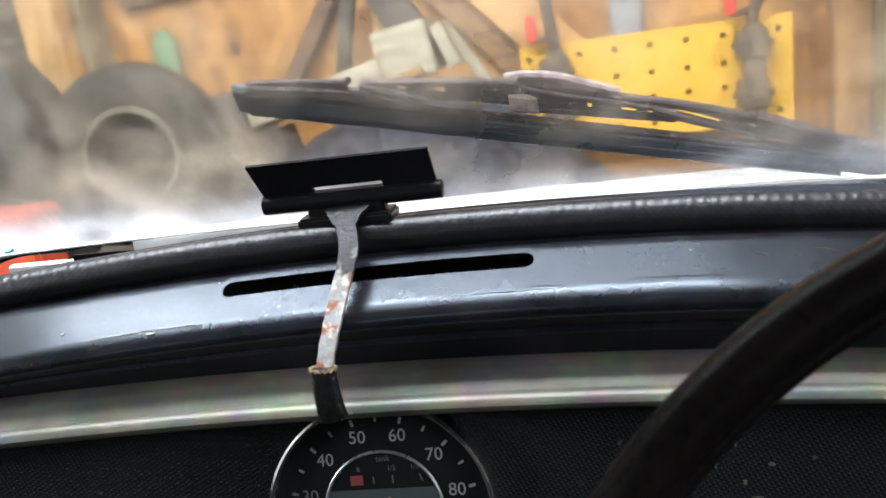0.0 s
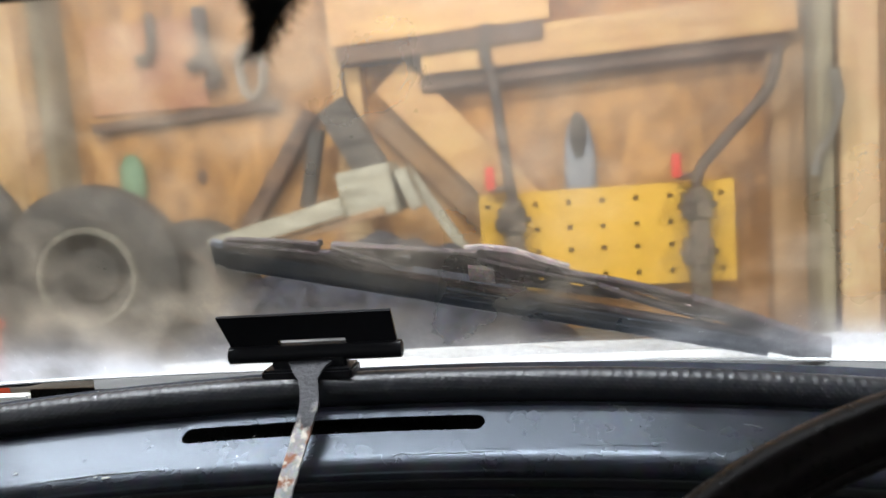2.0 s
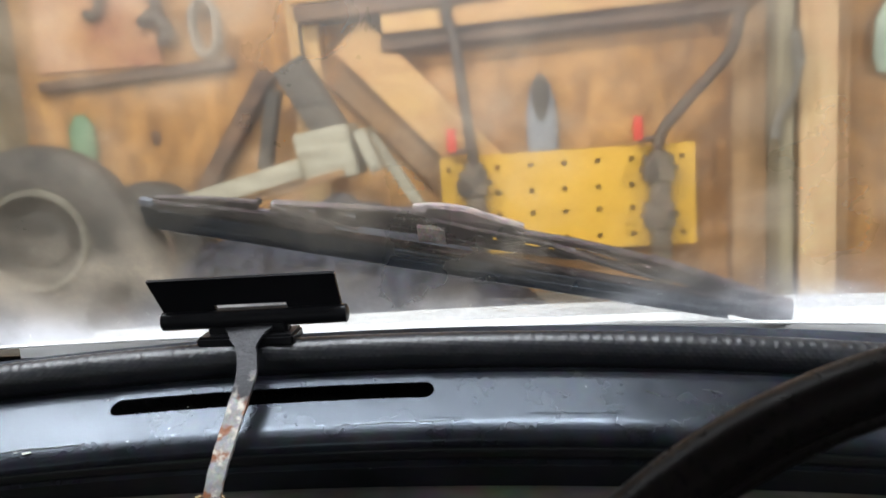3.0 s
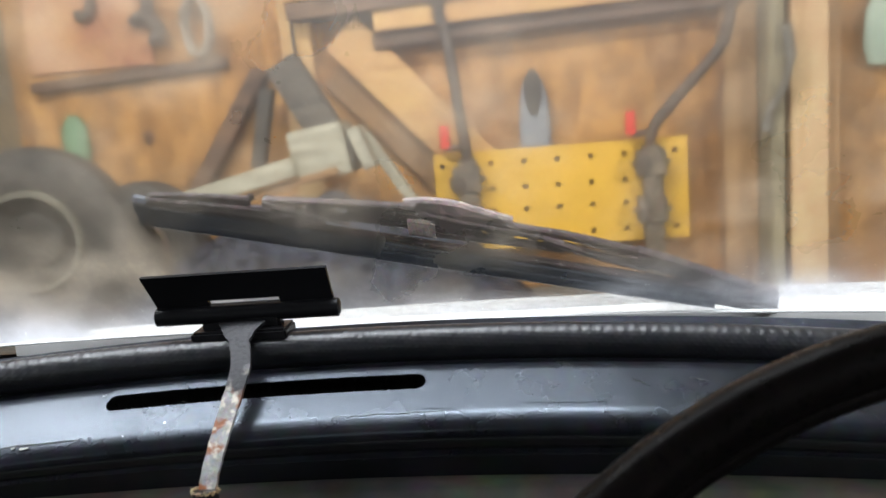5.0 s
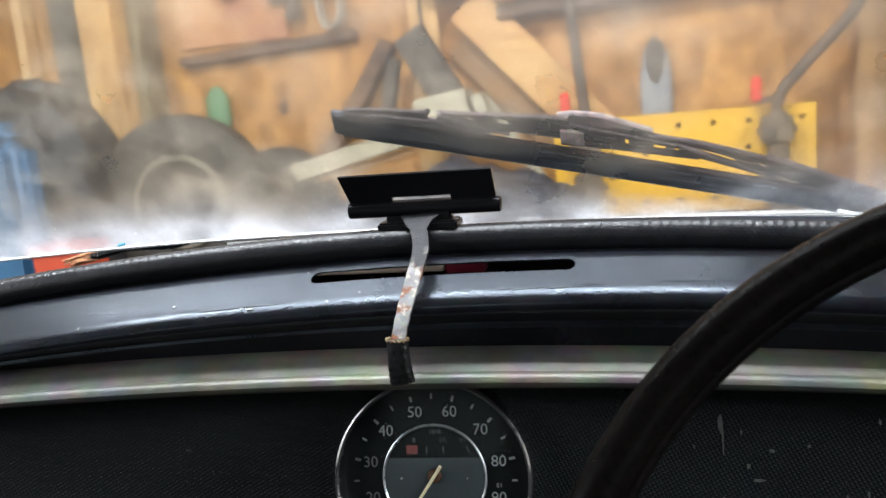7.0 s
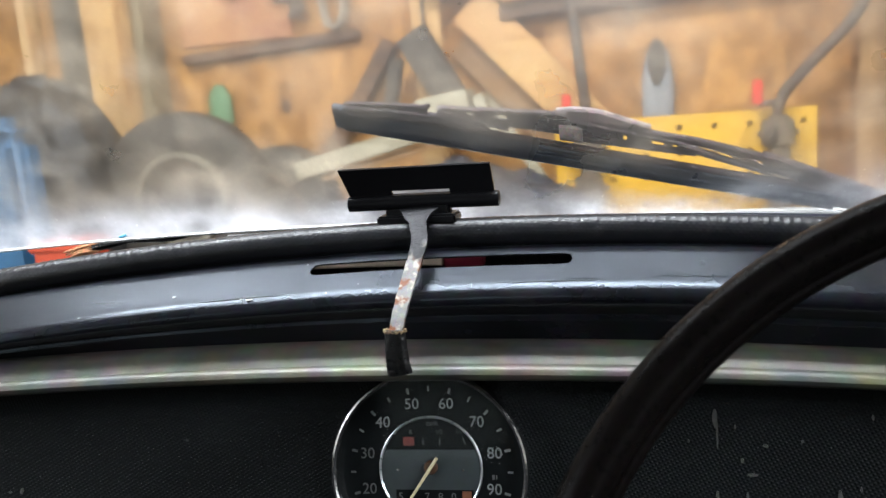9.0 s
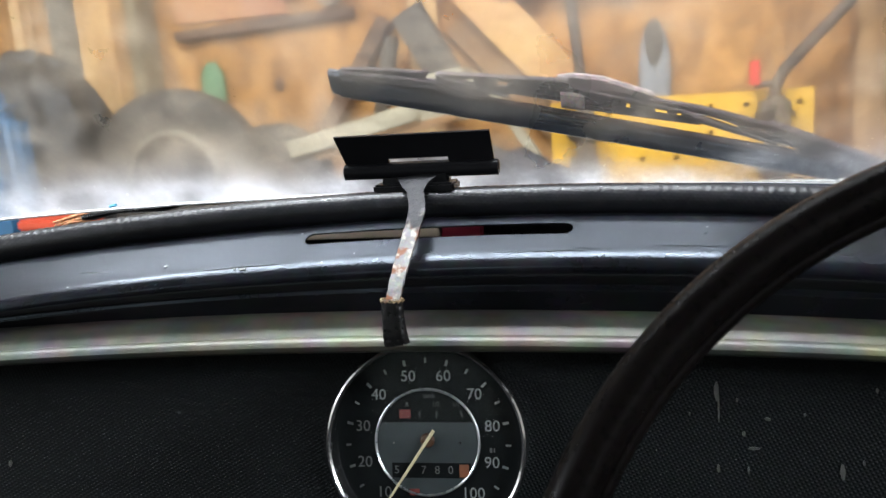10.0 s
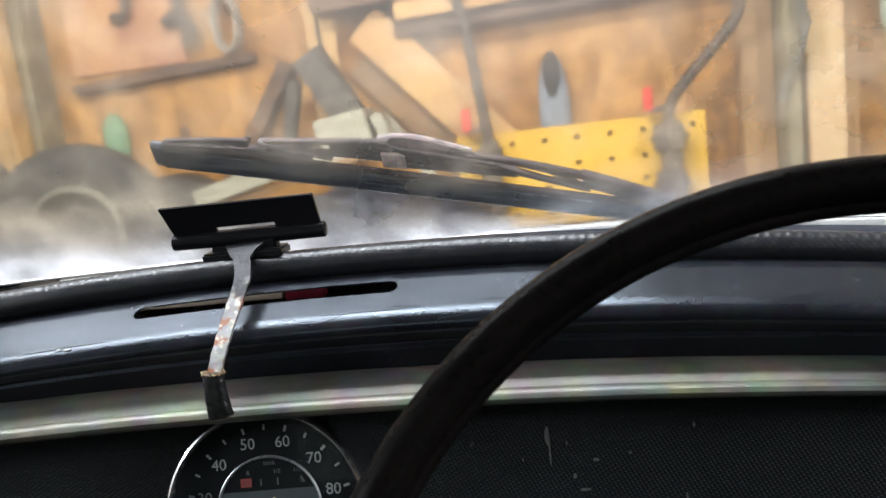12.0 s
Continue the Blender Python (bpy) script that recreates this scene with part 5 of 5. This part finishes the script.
def pane(d0, d1):
    bm = bmesh.new()
    xs = steps(-0.64, 0.52, 48)
    rows = []
    for x in xs:
        z0, z1 = foot_z(x), 1.46
        rows.append([bm.verts.new((x, glass_y(z, d), z)) for z, d in ((z0, d0), (z1, d0), (z1, d1), (z0, d1))])
    for a, b in zip(rows, rows[1:]):
        for k in range(4):
            bm.faces.new((a[k], a[(k + 1) % 4], b[(k + 1) % 4], b[k]))
    bm.faces.new(rows[0])
    bm.faces.new(rows[-1])
    return bm


gp = part("pane", pane(0.0, 0.004), M_GLASS, screen, "clear pane with smeared grey dirt")
gp.visible_shadow = False
# white tube paints the light caught along the pane's lower edge
edge_pts = [(x, glass_y(foot_z(x), 0.002), foot_z(x) - 0.0008) for x in steps(-0.64, 0.52, 60)]
part("bright_edge", tube(edge_pts, 0.0011, 8), M_WHITE, gp, "lower edge of the pane, its lit line painted white")
part("header_rail", box(-0.66, 0.54, glass_y(1.46) - 0.01, glass_y(1.46) + 0.03, 1.45, 1.49, 0.006), M_WHITE, screen)
for x in (-0.65, 0.53):
    part("pillar", tube([(x, glass_y(1.06, 0.004), 1.06), (x, glass_y(1.47, 0.004), 1.47)], 0.014, 12), M_WHITE, screen)


# wiper lying parked on the outside
def wiper():
    w = thing("windscreen_wiper", "parked windscreen wiper, grey-black blade and worn painted arm", "wiper", (0.15, 0.45, 1.11))

    def at(x, z, d=0.0):
        """A place on the outside of the glass, d out from it."""
        return Vector((x, glass_y(z, 0.0045) + d, z + 0.4 * d))

    def rail(points, h, d0, d1, steps_=1, soft=0.0):
        """A bar along (x, z) points, h high on the glass, from d0 to d1 off it; h may be a list."""
        pts = smooth_path([(x, 0, z) for x, z in points], steps_) if steps_ > 1 else [Vector((x, 0, z)) for x, z in points]
        bm = bmesh.new()
        rings = []
        for i, p in enumerate(pts):
            t = i / (len(pts) - 1)
            hh = h if not isinstance(h, (list, tuple)) else h[0] + (h[1] - h[0]) * t
            q = min(0.25 * hh, 0.25 * (d1 - d0))
            rings.append([bm.verts.new(at(p.x, p.z + dz, d)) for dz, d in ((-hh / 2 + q, d0), (hh / 2 - q, d0), (hh / 2, d0 + q), (hh / 2, d1 - q), (hh / 2 - q, d1), (-hh / 2 + q, d1), (-hh / 2, d1 - q), (-hh / 2, d0 + q))])
        for ra, rb in zip(rings, rings[1:]):
            for k in range(8):
                bm.faces.new((ra[k], ra[(k + 1) % 8], rb[(k + 1) % 8], rb[k]))
        bm.faces.new(rings[0])
        bm.faces.new(rings[-1])
        return bm

    A, B = (-0.1435, 1.1745), (0.1330, 1.1100)

    def along(t, up):
        return (A[0] + (B[0] - A[0]) * t, A[1] + (B[1] - A[1]) * t + up)

    part("wiping_lip", rail([along(0.008, 0.0002), along(1, 0.0002)], 0.0052, 0.0002, 0.0026), M_BLADE, w, "rubber wiping lip")
    part("blade_rubber", rail([along(0.0, 0.0044), along(1, 0.0036)], 0.0028, 0.0008, 0.0040), M_BLADE, w)
    part("blade_rubber", rail([along(0.0, 0.0071), along(1, 0.0058)], 0.0022, 0.0004, 0.0034), M_BLADE, w)
    part("spine", rail([along(0.004, 0.0097), along(0.4, 0.0092), along(0.97, 0.0080)], 0.0024, 0.0010, 0.0055), M_BLADEMETAL, w, "grey metal spine")
    part("end_cap", rail([along(-0.010, 0.0050), along(0.014, 0.0048)], 0.0135, 0.0, 0.006), M_BLADE, w, "dull blue-grey end cap")
    part("spine", rail([(-0.1405, 1.1828), (-0.10, 1.1768), (-0.055, 1.1655)], [0.0060, 0.0030], 0.0012, 0.0050, 4), M_BLADEMETAL, w, "grey metal spine")
    part("claw_web", rail([(-0.1395, 1.1820), (-0.115, 1.1785), (-0.080, 1.1715)], [0.0060, 0.0085], 0.001, 0.0055, 4), M_BLADEMETAL, w, "dark web under the claw")
    part("claw", rail([(-0.1395, 1.1855), (-0.118, 1.1834), (-0.090, 1.1795)], [0.0018, 0.0034], 0.003, 0.0065, 4), M_BLADEMETAL, w, "grey painted claw")
    part("claw", rail([(-0.084, 1.1775), (-0.066, 1.1715), (-0.044, 1.1640)], [0.0042, 0.0016], 0.003, 0.0075, 4), M_WORN, w, "scuffed metal claw")
    part("rivet", lathe([(0, 0.0015), (0.0016, 0.001), (0.0018, 0.0)], 14, Matrix.Translation(at(-0.0905, 1.1796, 0.0072)) @ Vector((0, 1, 0.4)).to_track_quat("Z", "Y").to_matrix().to_4x4()), M_WORN, w)

    def channel(points, h0, h1, slots):
        """A pressed channel; slots are (x0, x1) openings through it."""
        (xa, za), (xb, zb) = points
        line = lambda x: za + (zb - za) * (x - xa) / (xb - xa)
        hgt = lambda x: h0 + (h1 - h0) * (x - xa) / (xb - xa)
        part("bridge", rail([(xa, za + h0 * 0.36), (xb, zb + h1 * 0.36)], [h0 * 0.28, h1 * 0.28], 0.004, 0.009), M_BLADEMETAL, w, "black painted bridge")
        part("bridge", rail([(xa, za - h0 * 0.34), (xb, zb - h1 * 0.34)], [h0 * 0.32, h1 * 0.32], 0.004, 0.009), M_BLADEMETAL, w, "black painted bridge")
        edges = [xa, *[v for pair in slots for v in pair], xb]
        for x0, x1 in zip(edges[::2], edges[1::2]):
            part("web", rail([(x0, line(x0)), (x1, line(x1))], [hgt(x0) * 0.5, hgt(x1) * 0.5], 0.0042, 0.0088), M_BLADEMETAL, w)

    channel([(-0.084, 1.1768), (-0.010, 1.1640)], 0.0050, 0.0125, [(-0.068, -0.063), (-0.050, -0.044)])
    part("saddle", rail([(-0.0150, 1.1605), (-0.002, 1.1580)], 0.0105, 0.003, 0.0115), M_CAP, w, "scuffed saddle of bare pinkish metal")
    part("arm_end", rail([(-0.0165, 1.1655), (-0.006, 1.1660), (0.008, 1.1640), (0.020, 1.1600), (0.036, 1.1545)], [0.0120, 0.0075], 0.0075, 0.0125, 4), M_CAP, w, "scuffed pinkish-grey end of the arm")
    channel([(-0.010, 1.1612), (0.060, 1.1442)], 0.0125, 0.0060, [(0.0205, 0.0225), (0.036, 0.0425), (0.0475, 0.0545)])
    part("claw", rail([(0.050, 1.1485), (0.075, 1.1385), (0.100, 1.1290)], [0.0045, 0.0016], 0.003, 0.0075, 4), M_BLADEMETAL, w, "grey painted claw")
    part("arm", rail([(0.012, 1.1610), (0.045, 1.1522), (0.0622, 1.1478), (0.0887, 1.1392), (0.101, 1.1345), (0.118, 1.1268), (0.137, 1.1190), (0.158, 1.1095)], [0.0026, 0.0060], 0.006, 0.0105, 5), M_BLADEMETAL, w, "worn dark painted arm")
    part("arm_rod", tube(smooth_path([at(0.030, 1.1560, 0.0105), at(0.0697, 1.1424, 0.0105), at(0.0824, 1.1372, 0.0105), at(0.108, 1.1250, 0.0105), at(0.1396, 1.1118, 0.0105)], 6), [0.0011 + 0.0004 * i / 24 for i in range(25)], 10), M_CAP, w, "bare metal rod")
    part("rod_joint", rail([(0.0800, 1.1384), (0.0930, 1.1318)], 0.0046, 0.008, 0.0125), M_CAP, w)
    part("spring_cover", rail([(0.096, 1.1362), (0.112, 1.1300), (0.130, 1.1225), (0.150, 1.1140), (0.163, 1.1070)], [0.0100, 0.0085], 0.003, 0.0085, 3), M_BLADEMETAL, w, "dark spring cover")
    # dark filler: arm base and the shade beside the blade end, as one bar
    part("pivot_filler", rail([(0.126, 1.1150), (0.142, 1.1118), (0.164, 1.1078)], [0.0080, 0.0135], 0.001, 0.008, 3), M_BLADEMETAL, w, "dark filler for the arm base and its shade")
    part("pivot", tube([at(0.158, 1.1120, 0.006), at(0.158, 1.0930, 0.012)], 0.005, 12), M_BLADEMETAL, w)


wiper()


# bodywork round the camera
body = thing("car_body", "white painted car body with bonnet, scuttle and doors", "car", (0, 0.2, 0.2))


def bonnet():
    bm = bmesh.new()
    xs, n = steps(-0.245, 0.62, 40), 24
    rows = []
    for x in xs:
        row = []
        for j in range(n + 1):
            t = j / n
            y = 0.4750 + 0.77 * t
            z = 1.1060 - 0.165 * t - 0.035 * t * t - 0.10 * (x - 0.05) ** 2 * (0.4 + t) + 0.004 * math.sin(math.pi * min(1, t * 5))
            row.append(bm.verts.new((x, y, z)))
        rows.append(row)
    for a, b in zip(rows, rows[1:]):
        for j in range(n):
            bm.faces.new((a[j], b[j], b[j + 1], a[j + 1]))
    bmesh.ops.solidify(bm, geom=bm.faces[:], thickness=0.003)
    return bm


def cowl():
    bm = bmesh.new()
    rows = []
    for x in steps(-0.245, 0.52, 40):
        zb = 1.1060 - 0.10 * (x - 0.05) ** 2 * 0.4
        zf = foot_z(x) - 0.004
        rows.append([bm.verts.new(p) for p in ((x, glass_y(zf, 0.009), zf), (x, 0.5 * (glass_y(zf, 0.009) + 0.476), min(zf, zb) - 0.0015), (x, 0.4765, zb - 0.0005), (x, 0.4765, zb - 0.004), (x, glass_y(zf, 0.009), zf - 0.006))])
    for a, b in zip(rows, rows[1:]):
        for k in range(5):
            bm.faces.new((a[k], b[k], b[(k + 1) % 5], a[(k + 1) % 5]))
    bm.faces.new(rows[0])
    bm.faces.new(rows[-1])
    return bm


part("cowl", cowl(), M_WHITE, body, "white cowl panel at the foot of the glass")
part("bonnet", bonnet(), M_WHITE, body, "glossy white bonnet")
part("nose", box(-0.24, 0.615, 1.215, 1.245, 0.30, 0.862, 0.02), M_WHITE, body)
part("scuttle", box(-0.60, 0.62, 0.50, 0.53, 0.30, 0.98, 0.004), M_DOOR, body, "dark bulkhead")
part("wing", box(-0.60, -0.262, 0.53, 1.22, 0.30, 0.80, 0.03), M_WHITE, body)
for x in (-0.68, 0.56):
    part("door", box(x - 0.02, x + 0.02, -0.75, 0.43, 0.30, 1.03, 0.01), M_DOOR, body, "dark trimmed door")
# unseen closed roof, added to shade the dash: white skin outside, dark headlining inside, with rear quarters and a rear
# window opening
def roof_sheet(lift, x0, x1):
    """The added roof from the header rail back and down to the rear panel, as one bowed sheet."""
    line = smooth_path([(0, 0.325, 1.470), (0, 0.10, 1.520), (0, -0.30, 1.545), (0, -0.70, 1.510), (0, -0.92, 1.440)], 6)
    bm = bmesh.new()
    rows = []
    for p in line:
        rows.append([bm.verts.new((x, p.y, p.z + lift - 0.11 * ((x + 0.06) / 0.6) ** 4)) for x in steps(x0, x1, 24)])
    for a, b in zip(rows, rows[1:]):
        for k in range(24):
            bm.faces.new((a[k], a[k + 1], b[k + 1], b[k]))
    bmesh.ops.solidify(bm, geom=bm.faces[:], thickness=0.004)
    return bm


part("roof", roof_sheet(0.012, -0.69, 0.57), M_WHITE, body, "unseen white painted roof, added to shade the dash")
part("headlining", roof_sheet(0.0, -0.685, 0.565), M_LINING, body, "unseen dark brown headlining, added to darken the mirror")
for x in (-0.68, 0.56):
    for y0, y1, z0, z1 in ((-1.15, -1.05, 1.03, 1.43), (-1.05, -0.60, 1.03, 1.08), (-1.05, -0.60, 1.37, 1.43), (-0.60, -0.55, 1.03, 1.43)):
        part("quarter_panel", box(x - 0.02, x + 0.02, y0 + 0.0005, y1 - 0.0005, z0, z1, 0.004), M_LINING, body, "unseen dark frame of an added rear side window")
    part("door_post", box(x - 0.02, x + 0.02, -0.55, -0.49, 1.03, 1.43, 0.008), M_DOOR, body, "dark door post")
part("rear_shelf", plank_yz((-1.155, 0.95), (-1.100, 1.066), 0.02, -0.70, 0.58), M_LINING, body, "unseen dark panel under an added rear window")
part("rear_header", plank_yz((-0.960, 1.361), (-0.92, 1.445), 0.02, -0.70, 0.58), M_LINING, body, "unseen dark panel over an added rear window")
for x0, x1 in ((-0.70, -0.40), (0.28, 0.58)):
    part("rear_quarter", plank_yz((-1.099, 1.068), (-0.961, 1.359), 0.02, x0, x1), M_LINING, body, "unseen dark panel beside an added rear window")
part("rear_panel", box(-0.70, 0.58, -1.18, -1.15, 0.30, 0.95, 0.01), M_DOOR, body)
part("floor_pan", box(-0.70, 0.58, -1.15, 0.50, 0.24, 0.30, 0.01), M_DOOR, body)
for x in (-0.78, 0.70):
    for y in (-0.80, 1.0):
        m = Matrix.Translation((x, y, 0.27)) @ Matrix.Rotation(radians(90), 4, "Y")
        wheel = part("wheel", lathe([(0.0, -0.06), (0.17, -0.06), (0.18, -0.08), (0.25, -0.075), (0.27, -0.05), (0.27, 0.05), (0.25, 0.075), (0.18, 0.08), (0.17, 0.06), (0.0, 0.06)], 40, m), M_TYRE, body, "black tyre")
        part("hub_cap", lathe([(0.0, 0.092 if x > 0 else -0.092), (0.09, 0.085 if x > 0 else -0.085), (0.12, 0.062 if x > 0 else -0.062)], 32, m), M_CHROME, wheel, "round chrome hub cap")

# things seen through the slot and under the lifted end of the screen
# added black sheet makes the shade inside the slot
part("slot_shade", box(-0.30, 0.10, 0.4680, 0.4705, 1.02, 1.097, 0), M_RUBBER, body, "black sheet added to keep the slot dark")
# made-up cream and crimson strips for the unidentified colours beyond the slot
part("cream_strip", box(-0.215, -0.0965, 0.4560, 0.4660, 1.0800, 1.0880, 0.001), M_CREAMSTRIP, body, "cream strip standing in for something beyond the slot")
part("crimson_strip", box(-0.0960, -0.0700, 0.4560, 0.4660, 1.0785, 1.0875, 0.001), M_CRIMSON, body, "crimson strip standing in for something beyond the slot")
lo = thing("loose_trim", "loose black rubber trim with a brown frayed end", "trim", (-0.3, 0.46, 1.09))
trim = smooth_path([(-0.352, 0.452, 1.1010), (-0.325, 0.4535, 1.1042), (-0.285, 0.455, 1.1066), (-0.262, 0.4555, 1.1090), (-0.232, 0.456, 1.1100), (-0.205, 0.456, 1.1108)], 8)
part("rubber", tube(trim, [0.0030 + 0.0010 * math.sin(k * 0.55) for k in range(41)], 10, flat=0.8), M_RUBBER, lo)
random.seed(17)
for k in range(6):
    z = 1.0965 + 0.0011 * k + random.uniform(-0.0008, 0.0008)
    strand = smooth_path([(-0.374 + random.uniform(-0.004, 0.006), 0.4505, z - 0.003), (-0.362, 0.4508 + random.uniform(-0.001, 0.001), z), (-0.350, 0.4512, z + 0.0022 + random.uniform(-0.001, 0.001)), (-0.336 + random.uniform(-0.004, 0.004), 0.4520, 1.1035)], 5)
    part("frayed_strand", tube(strand, [0.0006 + 0.0006 * math.sin(math.pi * (q + 0.5) / 16) for q in range(16)], 7), M_FRAYED, lo, "orange-brown frayed strand")
part("blue_tie", tube([(-0.3205, 0.4395, 1.1098), (-0.3155, 0.4395, 1.1108)], 0.0010, 8), M_BLUETIE, lo, "small bright blue plastic tie")
part("scuttle_edge", box(-0.349, -0.303, 0.468, 0.474, 1.078, 1.0935, 0.001), M_WHITE, body, "white painted scuttle edge")
part("support_ledge", box(-0.60, -0.25, 0.447, 0.500, 1.02, 1.070, 0.004), M_DOOR, body, "dark ledge below the screen")


random.seed(8)
bits = thing("leaf_litter", "dry brown bits of leaf at the foot of the windscreen", "leaf litter", (-0.03, 0.478, 1.107))
for x, y in ((-0.046, 0.481), (-0.040, 0.479), (-0.033, 0.480), (-0.029, 0.482), (-0.17, 0.481), (-0.185, 0.480), (-0.20, 0.482), (0.02, 0.484), (-0.215, 0.481)):
    bm = bmesh.new()
    a, ln = random.uniform(-0.4, 0.4), random.uniform(0.002, 0.005)
    pts = [(-ln, 0), (-ln * 0.3, ln * 0.22), (ln * 0.6, ln * 0.15), (ln, -ln * 0.05), (ln * 0.2, -ln * 0.2)]
    bm.faces.new([bm.verts.new((x + px_ * math.cos(a) - py_ * math.sin(a), y + px_ * math.sin(a) + py_ * math.cos(a), 1.1066 - 0.02 * x * x * 5 + random.uniform(0.0006, 0.0016))) for px_, py_ in pts])
    bmesh.ops.solidify(bm, geom=bm.faces[:], thickness=0.0004)
    part("leaf_bit", bm, M_FRAY, bits)

# mirror and the fluffy black hanger beside it
def mirror():
    m = thing("rear_view_mirror", "black framed interior rear-view mirror", "mirror", (-0.126, 0.19, 1.2965))
    tilt = Matrix.Translation((-0.1264, 0.1902, 1.2965)) @ Matrix.Rotation(radians(-1.9), 4, "Y") @ Matrix.Rotation(radians(14), 4, "Z") @ Matrix.Rotation(radians(12), 4, "X")

    def slab(hx, hz, r, rows):
        """A rounded oblong built up of rings (inset, y)."""
        bm = bmesh.new()
        rings = []
        for inset, y in rows:
            ring = []
            for cx, cz, a0 in ((1, 1, 0), (-1, 1, 90), (-1, -1, 180), (1, -1, 270)):
                for k in range(9):
                    a = radians(a0 + k * 11.25)
                    rr = max(r - inset, 0.002)
                    ring.append(bm.verts.new(tilt @ Vector((cx * (hx - r) + rr * math.cos(a), y, cz * (hz - r) + rr * math.sin(a)))))
            rings.append(ring)
        n = len(rings[0])
        for ra, rb in zip(rings, rings[1:]):
            for k in range(n):
                bm.faces.new((ra[k], ra[(k + 1) % n], rb[(k + 1) % n], rb[k]))
        bm.faces.new(rings[0])
        bm.faces.new(rings[-1])
        return bm

    part("housing", slab(0.100, 0.032, 0.0135, [(0.0045, -0.0023), (0.0043, -0.0031), (0.0026, -0.0036), (0.001, -0.0029), (0.0, -0.001), (0.0, 0.005), (0.003, 0.010), (0.009, 0.014)]), M_BLACKPL, m, "black plastic housing with a rounded rim")
    part("mirror_glass", slab(0.0958, 0.0278, 0.0093, [(0.0, -0.0019), (0.0, -0.0027)]), M_MIRROR, m, "dark reflecting glass")
    part("stem", tube(smooth_path([(-0.112, 0.200, 1.305), (-0.110, 0.225, 1.36), (-0.108, 0.240, 1.43), (-0.106, 0.242, 1.462)], 5), 0.005, 10), M_BLACKPL, m)


mirror()


def fluffy():
    f = thing("fluffy_hanger", "fluffy black fur tassel hanging beside the mirror", "ornament", (-0.02, 0.204, 1.29))
    near = Matrix.Translation((0.038, -0.022, 1.233)) @ Matrix.Scale(0.62, 4) @ Matrix.Translation((-0.038, 0.022, -1.233))
    def girth(h):
        return 0.0015 + 0.30 * h if h < 0.012 else min(0.030, 0.0051 + 0.66 * (h - 0.012)) * (1 if h < 0.085 else 1 - ((h - 0.085) / 0.04) ** 2)

    def mid(h):
        return -0.0715 + 0.40 * h

    bm = bmesh.new()
    rings = []
    for i in range(25):
        h = 0.121 * i / 24
        rings.append([bm.verts.new((mid(h) + 0.85 * girth(h) * math.cos(k * math.tau / 24), 0.342 + 0.7 * girth(h) * math.sin(k * math.tau / 24), 1.259 + h)) for k in range(24)])
    for ra, rb in zip(rings, rings[1:]):
        for k in range(24):
            bm.faces.new((ra[k], ra[(k + 1) % 24], rb[(k + 1) % 24], rb[k]))
    bm.faces.new(rings[0])
    bm.faces.new(rings[-1])
    bmesh.ops.transform(bm, verts=bm.verts, matrix=near)
    part("core", bm, M_FUR, f, "dense black fur")
    part("string", tube([near @ Vector((-0.022, 0.342, 1.376)), (0.002, 0.215, 1.40), (0.002, 0.218, 1.462)], 0.0010, 6), M_FUR, f)
    random.seed(11)
    bm = bmesh.new()
    for i in range(13000):
        h = random.random() ** 0.75 * 0.112
        r = girth(h) * 0.85
        a = random.random() * math.tau
        p = Vector((mid(h) + r * math.cos(a), 0.342 + 0.8 * r * math.sin(a), 1.259 + h))
        ln = random.uniform(0.003, 0.0125) * (0.6 + 0.8 * noise.noise(p * 160) ** 2)
        d = Vector((math.cos(a) * 0.9 + random.uniform(-0.6, 0.6), math.sin(a) * 0.9 + random.uniform(-0.6, 0.6), -random.uniform(-0.2, 1.4))).normalized()
        s = d.cross(Vector((random.random() - 0.5, random.random() - 0.5, random.random() - 0.5))).normalized() * 0.00011
        q = p + d * ln * 0.6 + Vector((0, 0, -0.0005))
        e = p + d * ln + Vector((random.uniform(-1, 1), random.uniform(-1, 1), -1.0)) * 0.0015
        va, vb, vc, vd, ve = (bm.verts.new(v) for v in (p - s, p + s, q - s * 0.8, q + s * 0.8, e))
        bm.faces.new((va, vb, vd, vc))
        bm.faces.new((vc, vd, ve))
    bmesh.ops.transform(bm, verts=bm.verts, matrix=near)
    part("hairs", bm, M_FUR, f, kind="stuff")


fluffy()

# lamp housings on the garage ceiling, and on the side walls for the added unseen fill lamps
for y, w in ((0.80, 0.26), (0.46, 0.065)):
    lf = thing("ceiling_light", "white fluorescent batten light on the ceiling", "ceiling light", (-0.45, y, 2.44), group="ceiling lights")
    part("housing", box(-1.22, 0.32, y - w, y + w, 2.42, 2.4995, 0.008), M_WHITE, lf)
for x0, x1 in ((-2.699, -2.64), (2.24, 2.299)):
    lf = thing("wall_fill_light", "unseen white batten light added high on the side wall", "wall light", ((x0 + x1) / 2, -0.75, 2.05), group="wall lights")
    part("housing", box(x0, x1, -1.55, 0.05, 1.98, 2.14, 0.008), M_WHITE, lf)
